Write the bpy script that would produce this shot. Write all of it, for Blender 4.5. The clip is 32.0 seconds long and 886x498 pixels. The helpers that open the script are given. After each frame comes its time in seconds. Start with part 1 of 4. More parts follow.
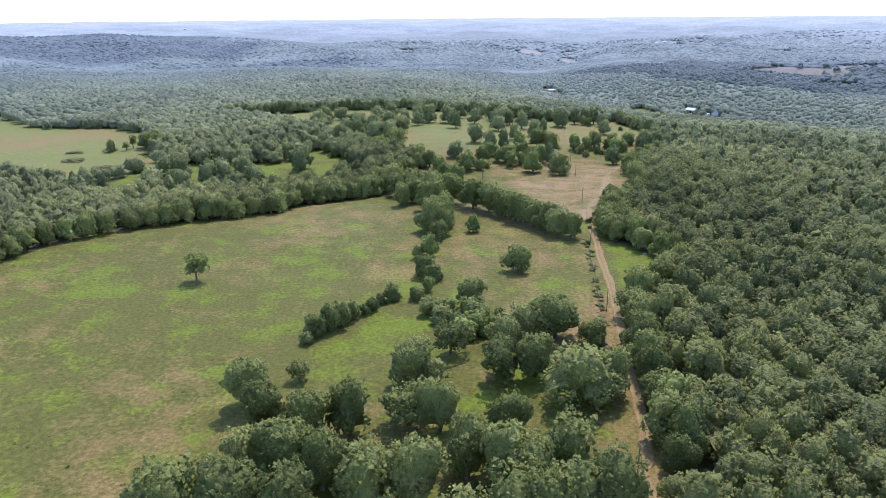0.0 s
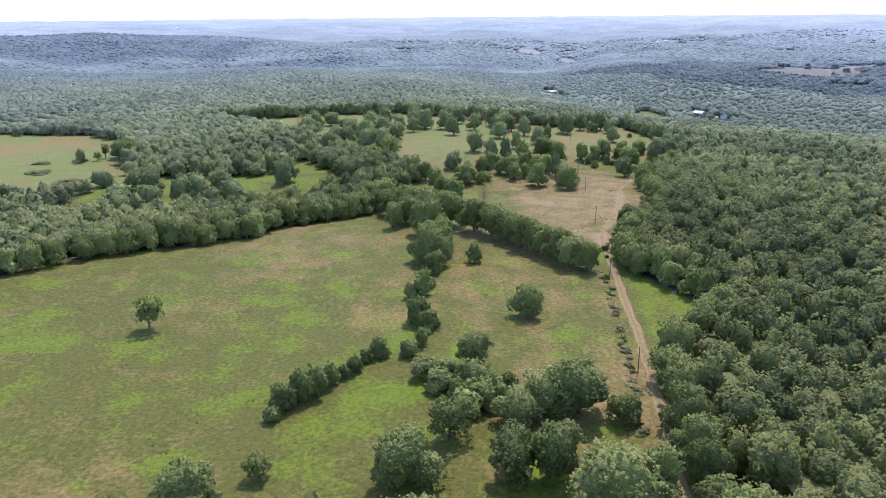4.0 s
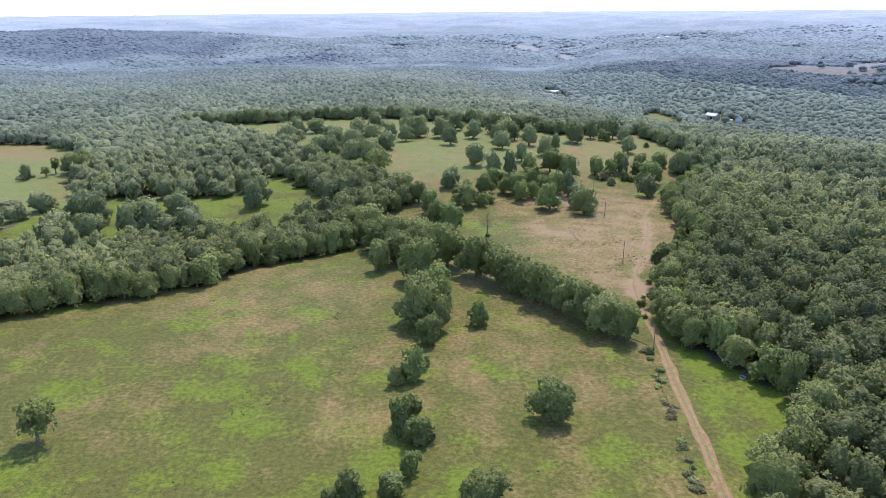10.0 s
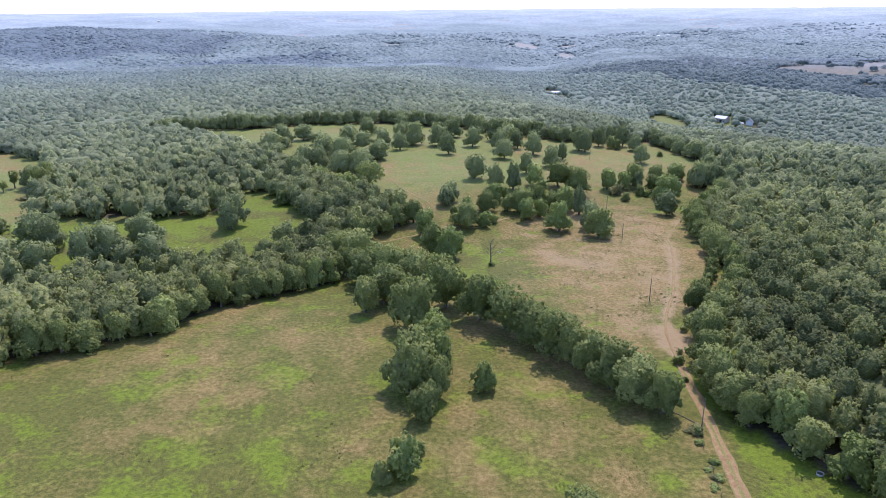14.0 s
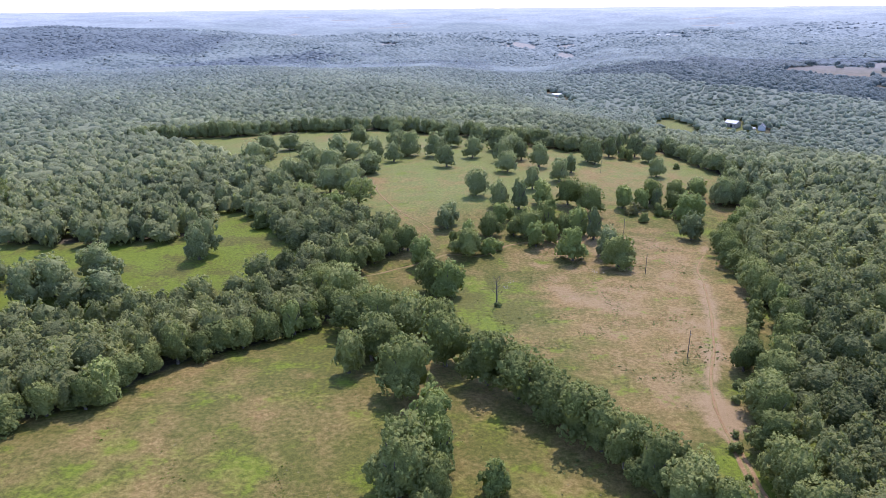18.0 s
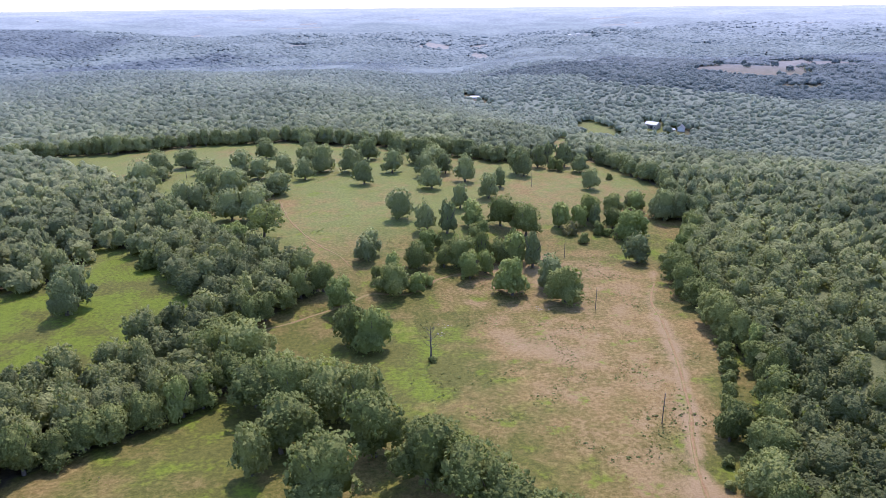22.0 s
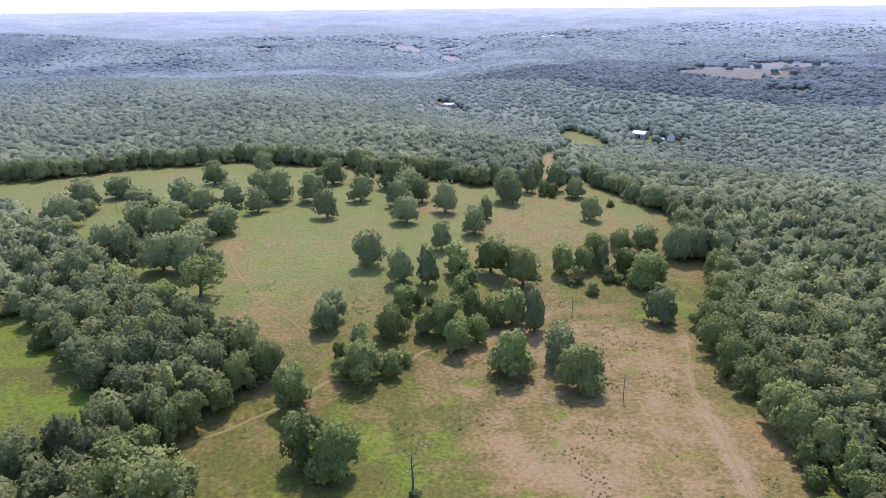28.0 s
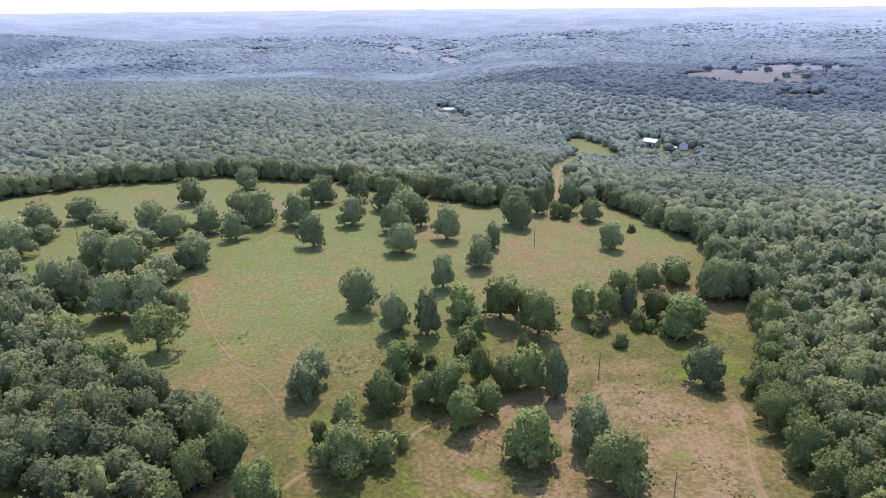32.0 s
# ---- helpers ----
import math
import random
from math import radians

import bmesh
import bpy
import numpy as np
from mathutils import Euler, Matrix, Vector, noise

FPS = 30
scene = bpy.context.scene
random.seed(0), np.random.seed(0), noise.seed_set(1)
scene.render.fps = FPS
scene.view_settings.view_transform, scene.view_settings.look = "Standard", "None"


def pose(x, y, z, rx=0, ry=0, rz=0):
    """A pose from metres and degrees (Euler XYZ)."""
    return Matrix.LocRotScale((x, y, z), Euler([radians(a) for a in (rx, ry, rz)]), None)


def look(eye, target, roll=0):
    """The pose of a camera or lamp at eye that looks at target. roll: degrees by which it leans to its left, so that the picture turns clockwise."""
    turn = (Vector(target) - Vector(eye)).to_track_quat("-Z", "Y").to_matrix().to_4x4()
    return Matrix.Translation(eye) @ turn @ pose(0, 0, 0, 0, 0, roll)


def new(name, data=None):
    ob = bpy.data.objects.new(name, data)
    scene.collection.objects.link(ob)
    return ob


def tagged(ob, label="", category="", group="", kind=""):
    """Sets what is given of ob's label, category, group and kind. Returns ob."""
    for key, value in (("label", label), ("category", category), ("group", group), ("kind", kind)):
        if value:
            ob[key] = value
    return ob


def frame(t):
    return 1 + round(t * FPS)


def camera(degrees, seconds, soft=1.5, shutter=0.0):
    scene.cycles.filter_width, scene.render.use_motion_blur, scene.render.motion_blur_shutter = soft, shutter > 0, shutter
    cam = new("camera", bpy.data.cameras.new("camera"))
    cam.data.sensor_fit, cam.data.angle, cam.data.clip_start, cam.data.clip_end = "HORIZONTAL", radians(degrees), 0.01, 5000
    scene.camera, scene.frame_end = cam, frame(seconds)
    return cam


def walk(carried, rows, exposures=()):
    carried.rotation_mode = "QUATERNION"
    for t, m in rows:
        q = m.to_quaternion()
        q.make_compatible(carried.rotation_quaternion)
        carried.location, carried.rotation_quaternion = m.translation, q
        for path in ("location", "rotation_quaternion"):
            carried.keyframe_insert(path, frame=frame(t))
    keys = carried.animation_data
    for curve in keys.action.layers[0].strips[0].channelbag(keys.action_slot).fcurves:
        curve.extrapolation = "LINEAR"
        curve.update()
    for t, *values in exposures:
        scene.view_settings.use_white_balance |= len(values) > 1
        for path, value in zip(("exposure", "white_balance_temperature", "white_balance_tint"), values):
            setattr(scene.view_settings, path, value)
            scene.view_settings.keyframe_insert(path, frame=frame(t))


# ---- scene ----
cam = camera(64.1, 32.0, soft=0.7)
METRES, EYE, TILT, LEAN, TURN = 401.6, 100.0, -2.6, -1.5, 0.0
ROWS = [
    (0.0, 0.0, 0.0, 0.0, -0.57, -15.83, 2.0),
    (0.5, 0.0003, 0.0158, 0.0008, -0.6, -15.83, 2.01),
    (1.0, 0.0006, 0.0316, 0.0016, -0.63, -15.83, 2.02),
    (1.5, 0.001, 0.0474, 0.0025, -0.66, -15.84, 2.02),
    (2.0, 0.0012, 0.0631, 0.0035, -0.68, -15.86, 2.02),
    (2.5, 0.0015, 0.0789, 0.0043, -0.7, -15.88, 2.02),
    (3.0, 0.0018, 0.0948, 0.005, -0.72, -15.9, 2.01),
    (3.5, 0.0019, 0.1105, 0.0059, -0.75, -15.92, 2.01),
    (5.5, 0.0025, 0.1731, 0.0093, -0.89, -16.04, 2.01),
    (6.0, 0.0029, 0.189, 0.01, -0.91, -16.07, 2.02),
    (6.5, 0.0031, 0.2046, 0.0108, -0.93, -16.1, 2.0),
    (7.0, 0.0034, 0.2203, 0.0117, -0.95, -16.13, 2.0),
    (7.5, 0.0037, 0.2362, 0.0123, -0.99, -16.15, 1.99),
    (8.0, 0.004, 0.2518, 0.0131, -1.0, -16.19, 2.0),
    (8.5, 0.0043, 0.2675, 0.0139, -1.03, -16.22, 2.0),
    (9.0, 0.0046, 0.2833, 0.0146, -1.05, -16.25, 2.0),
    (9.5, 0.0048, 0.2991, 0.0152, -1.09, -16.28, 2.0),
    (10.0, 0.0051, 0.3148, 0.0162, -1.12, -16.32, 2.0),
    (10.5, 0.0053, 0.3305, 0.0167, -1.15, -16.34, 1.99),
    (11.0, 0.0054, 0.3461, 0.0178, -1.18, -16.4, 1.99),
    (11.5, 0.0055, 0.3619, 0.0185, -1.21, -16.43, 1.99),
    (12.0, 0.006, 0.3776, 0.0192, -1.24, -16.46, 2.0),
    (12.5, 0.006, 0.3933, 0.0199, -1.28, -16.47, 2.01),
    (13.0, 0.0066, 0.409, 0.0208, -1.3, -16.48, 2.03),
    (13.5, 0.0068, 0.4246, 0.0216, -1.34, -16.49, 2.02),
    (15.5, 0.0072, 0.4875, 0.0247, -1.52, -16.57, 2.04),
    (16.0, 0.0075, 0.5031, 0.0256, -1.54, -16.57, 2.04),
    (16.5, 0.0078, 0.5187, 0.0263, -1.57, -16.57, 2.04),
    (17.0, 0.0081, 0.5343, 0.0272, -1.61, -16.58, 2.04),
    (17.5, 0.0083, 0.5501, 0.0279, -1.63, -16.6, 2.04),
    (18.0, 0.0085, 0.5659, 0.0287, -1.66, -16.61, 2.03),
    (18.5, 0.0088, 0.5815, 0.0296, -1.68, -16.63, 2.04),
    (19.0, 0.0092, 0.5971, 0.0305, -1.76, -16.65, 2.06),
    (19.5, 0.0095, 0.6128, 0.0314, -1.97, -16.66, 2.06),
    (20.0, 0.0098, 0.6284, 0.0321, -2.2, -16.66, 2.07),
    (20.5, 0.0104, 0.6442, 0.0328, -2.58, -16.68, 2.07),
    (21.0, 0.0109, 0.6599, 0.0338, -4.61, -16.77, 2.14),
    (21.5, 0.0114, 0.6756, 0.0342, -6.76, -16.83, 2.2),
    (22.0, 0.0118, 0.6907, 0.0353, -8.51, -16.89, 2.29),
    (22.5, 0.0124, 0.7059, 0.0361, -8.92, -16.92, 2.3),
    (23.0, 0.0131, 0.721, 0.0369, -9.22, -16.93, 2.31),
    (23.5, 0.0144, 0.7352, 0.0378, -9.51, -16.95, 2.32),
    (24.0, 0.0158, 0.7504, 0.0386, -9.79, -16.96, 2.35),
    (24.5, 0.0179, 0.7656, 0.039, -9.95, -16.94, 2.38),
    (25.0, 0.0197, 0.7807, 0.0404, -10.13, -16.98, 2.38),
    (25.5, 0.0217, 0.7961, 0.041, -10.31, -16.98, 2.42),
    (27.5, 0.0305, 0.8571, 0.0432, -10.8, -16.93, 2.45),
    (28.0, 0.0328, 0.8725, 0.0435, -10.85, -16.89, 2.47),
    (28.5, 0.0352, 0.8879, 0.0444, -10.88, -16.89, 2.47),
    (29.0, 0.0379, 0.9031, 0.0452, -10.75, -16.89, 2.46),
    (29.5, 0.0405, 0.9186, 0.0458, -10.78, -16.88, 2.46),
    (30.0, 0.0432, 0.9339, 0.0465, -10.8, -16.88, 2.46),
    (30.5, 0.0454, 0.9493, 0.047, -10.85, -16.86, 2.45),
    (31.0, 0.0479, 0.9648, 0.0479, -10.89, -16.87, 2.43),
    (31.5, 0.0506, 0.9802, 0.0485, -10.91, -16.86, 2.45),
    (32.0, 0.0531, 0.9956, 0.0496, -10.96, -16.88, 2.44),
]
walk(cam, [(t, pose(0, 0, EYE, TILT, LEAN, TURN) @ pose(METRES * x, METRES * y, METRES * z, 90 + pitch, roll, yaw)) for t, x, y, z, yaw, pitch, roll in ROWS], [(0.0, 1.66, 6050, 20), (10.0, 1.66, 6050, 20), (22.0, 1.66, 6050, 27), (32.0, 1.62, 6050, 27)])

# ---- world, sun and exposure ----
SUN_ELEV, SUN_TURN = radians(57), radians(20)      # height of the sun; turned right of straight ahead
world = bpy.data.worlds.new("sky")
scene.world = world
world.use_nodes = True
wn, wl = world.node_tree.nodes, world.node_tree.links
sky = wn.new("ShaderNodeTexSky")
sky.sky_type, sky.sun_disc = "NISHITA", False
sky.sun_elevation, sky.sun_rotation = SUN_ELEV, SUN_TURN
sky.air_density, sky.dust_density, sky.ozone_density, sky.altitude = 1.0, 0.7, 1.5, 300
wn["Background"].inputs["Strength"].default_value = 0.15
wl.new(sky.outputs[0], wn["Background"].inputs["Color"])
sun = new("sun", bpy.data.lights.new("sun", "SUN"))
sun.data.energy, sun.data.angle, sun.data.color = 1.8, radians(0.6), (1.0, 0.95, 0.88)
sun.matrix_world = look((0, 0, 0), (-math.sin(SUN_TURN) * math.cos(SUN_ELEV), -math.cos(SUN_TURN) * math.cos(SUN_ELEV), -math.sin(SUN_ELEV)))


# ---- the lie of the land ----
def sm(a, b, v):
    u = np.clip((v - a) / (b - a), 0, 1)
    return u * u * (3 - 2 * u)


def seg_dist(x, y, pts):
    best = np.full(np.shape(x), 1e9)
    for (ax, ay), (bx, by) in zip(pts, pts[1:]):
        u = np.clip(((x - ax) * (bx - ax) + (y - ay) * (by - ay)) / ((bx - ax) ** 2 + (by - ay) ** 2), 0, 1)
        best = np.minimum(best, np.hypot(x - ax - u * (bx - ax), y - ay - u * (by - ay)))
    return best


def inside(x, y, poly):
    hit = np.zeros(np.shape(x), bool)
    for (ax, ay), (bx, by) in zip(poly, poly[1:] + poly[:1]):
        if ay != by:
            hit ^= ((ay > y) != (by > y)) & (x < (bx - ax) * (y - ay) / (by - ay) + ax)
    return hit


VALLEY = [(560, 880), (400, 1020), (330, 1200), (255, 1480), (215, 1900), (330, 2350), (520, 3000)]
VALLEY_E = [(400, 1060), (700, 1150), (1200, 1250), (1900, 1500)]
VALLEY_W = [(200, 1900), (-300, 2250), (-1000, 2100), (-1900, 1700)]
CREEK = [(-420, 430), (-200, 460), (-60, 500), (20, 530), (90, 590), (200, 640)]


def height(x, y):
    """Height of the ground: a gentle plateau, cut by wooded valleys, rising to the horizon."""
    x, y = np.asarray(x, float), np.asarray(y, float)
    h = -13 - 6 * sm(330, 560, y) + 2 * sm(380, 250, y) * sm(-60, 60, x)
    h = h - 5 * np.exp(-(seg_dist(x, y, CREEK) / 55) ** 2)
    h = h + 4 * np.exp(-((x + 20) / 160) ** 2 - ((y - 760) / 130) ** 2)
    h = h - 40 * np.exp(-(seg_dist(x, y, VALLEY) / 170) ** 2)
    h = h - 30 * np.exp(-(seg_dist(x, y, VALLEY_E) / 190) ** 2) * sm(350, 560, x)
    h = h - 34 * np.exp(-(seg_dist(x, y, VALLEY_W) / 260) ** 2) * sm(250, -100, x)
    d = np.hypot(x, y)
    h = h - 22 * sm(1700, 2400, d) + 101 * sm(2300, 4800, d) ** 1.1
    h = h + sm(900, 1500, d) * (1 - 0.85 * sm(3000, 4500, d)) * (9 * np.sin(x / 210 + 0.7) * np.sin(y / 260 + 1.1) + 5 * np.sin(x / 97 + y / 140))
    h = h + 30 * np.exp(-((x + 1350) / 700) ** 2 - ((y - 2900) / 330) ** 2)
    return h + 1.2 * np.sin(x / 61 + 1.3) * np.sin(y / 83)


def rough(x, y, size, seed=0):
    """Smooth value noise, 0 to 1, from a lattice of random numbers."""
    u, v = np.asarray(x, float) / size, np.asarray(y, float) / size
    i, j = np.floor(u).astype(np.int64), np.floor(v).astype(np.int64)
    fu, fv = u - i, v - j
    fu, fv = fu * fu * (3 - 2 * fu), fv * fv * (3 - 2 * fv)

    def rnd(a, b):
        n = np.sin(a * 127.1 + b * 311.7 + seed * 74.7) * 43758.5453
        return n - np.floor(n)
    return (rnd(i, j) * (1 - fu) + rnd(i + 1, j) * fu) * (1 - fv) + (rnd(i, j + 1) * (1 - fu) + rnd(i + 1, j + 1) * fu) * fv


# open land; everything else is wooded
PASTURE = [(-600, -350), (50, -350), (54, 60), (57, 150), (63, 200), (70, 246), (80, 266), (108, 300), (104, 320), (95, 340), (87, 354), (87, 372), (94, 394), (105, 416),
           (119, 437), (134, 463), (141, 495), (147, 534), (155, 572), (166, 592), (177, 605), (202, 645), (214, 652), (196, 668), (212, 700), (222, 718), (217, 742), (211, 786),
           (203, 812), (170, 812), (150, 815), (127, 812), (98, 846), (60, 874), (42, 903), (2, 914), (-40, 938), (-115, 925), (-180, 898), (-270, 897), (-230, 868),
           (-150, 790), (-125, 745), (-92, 692)]
PASTURE += [(-60, 645), (-36, 628), (-22, 600), (-3, 572), (-22, 555), (-44, 528), (-32, 498), (-41, 482), (-85, 450), (-99, 418), (-148, 390), (-166, 382), (-196, 355), (-211, 324), (-270, 285), (-420, 240)]
CLEARING = [(-250, 480), (-175, 490), (-140, 492), (-108, 506), (-78, 528), (-56, 560), (-68, 580), (-97, 636), (-122, 648), (-120, 600), (-142, 590), (-180, 588), (-238, 592)]
WEST_FIELD = [(-560, 500), (-335, 530), (-255, 520), (-236, 590), (-256, 640), (-305, 748), (-360, 800), (-450, 800), (-560, 905)]
LANE = [(166, 795), (188, 850), (212, 915), (257, 1017), (300, 1110), (345, 1165)]
FAR_FIELDS = [(494, 2690, 26, 120), (385, 2960, 52, 60), (550, 2960, 55, 55), (790, 1560, 100, 110), (960, 1700, 170, 140), (1090, 1800, 90, 110), (755, 1360, 45, 26),
              (345, 1170, 26, 66), (930, 2950, 60, 45), (-1256, 3720, 30, 45), (420, 1165, 16, 24), (412, 1142, 15, 20), (446, 1140, 15, 20), (438, 1122, 13, 16), (232, 1466, 14, 26), (246, 1425, 8, 30), (380, 1010, 12, 18)]
far_rng = np.random.default_rng(11)
for n in range(34):
    a, d = far_rng.uniform(-0.45, 0.75), far_rng.uniform(2750, 4300)
    if a > -0.2:
        FAR_FIELDS.append((d * math.sin(a), d * math.cos(a), far_rng.uniform(30, 120), far_rng.uniform(12, 40)))


def wooded(x, y):
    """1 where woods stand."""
    x, y = np.asarray(x, float), np.asarray(y, float)
    wob = 5 * (rough(x, y, 14, 3) - 0.5)
    open_land = inside(x + wob, y + wob, PASTURE) | inside(x + wob, y + wob, CLEARING) | inside(x + wob, y + wob, WEST_FIELD) | (seg_dist(x, y, LANE) < 9.5)
    for cx, cy, rx, ry in FAR_FIELDS:
        open_land |= ((x - cx) / rx) ** 2 + ((y - cy) / ry) ** 2 < 0.7 + 0.6 * rough(x, y, 30, 5)
    return ~open_land


# ---- materials ----
def material(name, rough_=0.9):
    m = bpy.data.materials.new(name)
    m.use_nodes = True
    n, l = m.node_tree.nodes, m.node_tree.links
    b = n["Principled BSDF"]
    b.inputs["Roughness"].default_value = rough_
    b.inputs["Specular IOR Level"].default_value = 0.2
    return m, n, l, b


def noise_node(n, l, scale, detail=4, coords=None):
    t = n.new("ShaderNodeTexNoise")
    t.inputs["Scale"].default_value, t.inputs["Detail"].default_value = scale, detail
    if coords is not None:
        l.new(coords, t.inputs["Vector"])
    return t.outputs["Fac"]


def ramp(n, l, fac, stops):
    r = n.new("ShaderNodeValToRGB")
    e = r.color_ramp.elements
    while len(e) < len(stops):
        e.new(0.5)
    for k, (p, c) in zip(e, stops):
        k.position, k.color = p, (*c, 1)
    l.new(fac, r.inputs["Fac"])
    return r.outputs["Color"]


def mixed(n, l, fac, a, b, mode="MIX"):
    m = n.new("ShaderNodeMix")
    m.data_type, m.blend_type = "RGBA", mode
    for value, socket in ((fac, m.inputs[0]), (a, m.inputs[6]), (b, m.inputs[7])):
        if isinstance(value, (int, float)):
            socket.default_value = value
        elif isinstance(value, tuple):
            socket.default_value = (*value, 1)
        else:
            l.new(value, socket)
    return m.outputs[2]


def maths(n, l, op, a, b=0.0, clamp=False):
    m = n.new("ShaderNodeMath")
    m.operation, m.use_clamp = op, clamp
    for value, socket in ((a, m.inputs[0]), (b, m.inputs[1])):
        if isinstance(value, (int, float)):
            socket.default_value = value
        else:
            l.new(value, socket)
    return m.outputs[0]


def attr(n, name):
    a = n.new("ShaderNodeAttribute")
    a.attribute_name = name
    return a.outputs["Fac"]


def relief(n, l, b, height_socket, strength, distance):
    k = n.new("ShaderNodeBump")
    k.inputs["Strength"].default_value, k.inputs["Distance"].default_value = strength, distance
    l.new(height_socket, k.inputs["Height"])
    l.new(k.outputs[0], b.inputs["Normal"])


def foliage(name, dark, mid, light, through_light=0.25, grain_scale=0.9, deep=1.1):
    """Leaves: every spray its own green, every tree its own tone; some light comes through."""
    m, n, l, b = material(name, 0.7)
    b.inputs["Specular IOR Level"].default_value = 0.1
    geo, info, pos = n.new("ShaderNodeNewGeometry"), n.new("ShaderNodeObjectInfo"), n.new("ShaderNodeNewGeometry").outputs["Position"]
    grain = noise_node(n, l, grain_scale, 4, pos)
    fac = maths(n, l, "ADD", maths(n, l, "MULTIPLY", geo.outputs["Random Per Island"], 0.20), maths(n, l, "MULTIPLY", grain, 0.45))
    fac = maths(n, l, "ADD", fac, maths(n, l, "MULTIPLY", attr(n, "tone"), 0.45))
    fac = maths(n, l, "ADD", fac, maths(n, l, "MULTIPLY", maths(n, l, "SUBTRACT", info.outputs["Random"], 0.5), 0.35))
    colour = ramp(n, l, fac, [(0.2, dark), (0.52, mid), (0.9, light)])
    l.new(colour, b.inputs["Base Color"])
    relief(n, l, b, noise_node(n, l, grain_scale * 1.5, 5, pos), 1.0, deep)
    t = n.new("ShaderNodeBsdfTranslucent")
    l.new(mixed(n, l, 1.0, colour, (0.98, 1.06, 0.7), "MULTIPLY"), t.inputs["Color"])
    mix = n.new("ShaderNodeMixShader")
    mix.inputs[0].default_value = through_light
    l.new(b.outputs[0], mix.inputs[1])
    l.new(t.outputs[0], mix.inputs[2])
    l.new(mix.outputs[0], n["Material Output"].inputs["Surface"])
    return m


LEAF = foliage("oak_leaves", (0.104, 0.123, 0.040), (0.214, 0.238, 0.076), (0.365, 0.370, 0.136), 0.42)
# oak leaves lightened and greyed to put haze on the farther trees
LEAF_HAZED = foliage("hazed_oak_leaves", (0.142, 0.160, 0.070), (0.262, 0.284, 0.126), (0.400, 0.408, 0.190), 0.46)
LEAF_PALE = foliage("pale_leaves", (0.135, 0.165, 0.045), (0.255, 0.295, 0.090), (0.385, 0.410, 0.145), 0.40)
LEAF_DUSK = foliage("cedar_leaves", (0.100, 0.124, 0.052), (0.196, 0.224, 0.096), (0.310, 0.330, 0.146), 0.40)
BRUSH = foliage("grey_brush", (0.110, 0.108, 0.040), (0.190, 0.178, 0.076), (0.290, 0.262, 0.130), 0.4)


def woodland(name, haze_tints, through_light=0.42):
    """Closed woods: a haze tint is put into the colour along the attribute "range"; every clump and every tree has its
    own tone.
    """
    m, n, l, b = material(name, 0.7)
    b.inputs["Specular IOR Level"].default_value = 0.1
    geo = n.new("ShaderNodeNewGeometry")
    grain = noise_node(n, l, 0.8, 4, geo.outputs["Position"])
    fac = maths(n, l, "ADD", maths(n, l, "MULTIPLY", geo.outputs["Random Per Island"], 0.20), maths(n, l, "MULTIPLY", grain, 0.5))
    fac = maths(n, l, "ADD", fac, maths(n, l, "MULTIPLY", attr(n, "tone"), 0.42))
    base = ramp(n, l, attr(n, "range"), haze_tints)
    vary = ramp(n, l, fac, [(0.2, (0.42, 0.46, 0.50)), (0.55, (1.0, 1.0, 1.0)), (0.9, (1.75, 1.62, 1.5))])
    # contrast falls with range, as haze would lower it
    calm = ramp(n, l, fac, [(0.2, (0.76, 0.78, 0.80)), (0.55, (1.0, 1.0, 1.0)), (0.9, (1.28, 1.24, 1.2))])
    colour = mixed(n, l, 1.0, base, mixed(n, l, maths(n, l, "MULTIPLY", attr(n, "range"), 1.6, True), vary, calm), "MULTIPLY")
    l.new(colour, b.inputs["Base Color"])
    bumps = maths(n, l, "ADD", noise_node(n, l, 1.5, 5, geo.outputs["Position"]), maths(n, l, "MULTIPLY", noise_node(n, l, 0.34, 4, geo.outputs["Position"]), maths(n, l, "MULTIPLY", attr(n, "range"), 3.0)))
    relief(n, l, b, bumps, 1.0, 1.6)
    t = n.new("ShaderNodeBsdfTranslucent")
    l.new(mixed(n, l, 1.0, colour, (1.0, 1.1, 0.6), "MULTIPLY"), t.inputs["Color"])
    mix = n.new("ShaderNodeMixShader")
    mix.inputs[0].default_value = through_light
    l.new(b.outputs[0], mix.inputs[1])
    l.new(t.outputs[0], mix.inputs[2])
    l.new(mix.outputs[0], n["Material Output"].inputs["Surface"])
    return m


# greyed and blued step by step along range: haze put into the leaf colour
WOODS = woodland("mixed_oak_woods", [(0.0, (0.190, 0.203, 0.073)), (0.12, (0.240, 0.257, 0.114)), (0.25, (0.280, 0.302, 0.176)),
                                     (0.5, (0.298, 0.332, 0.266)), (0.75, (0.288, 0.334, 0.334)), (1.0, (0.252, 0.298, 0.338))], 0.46)


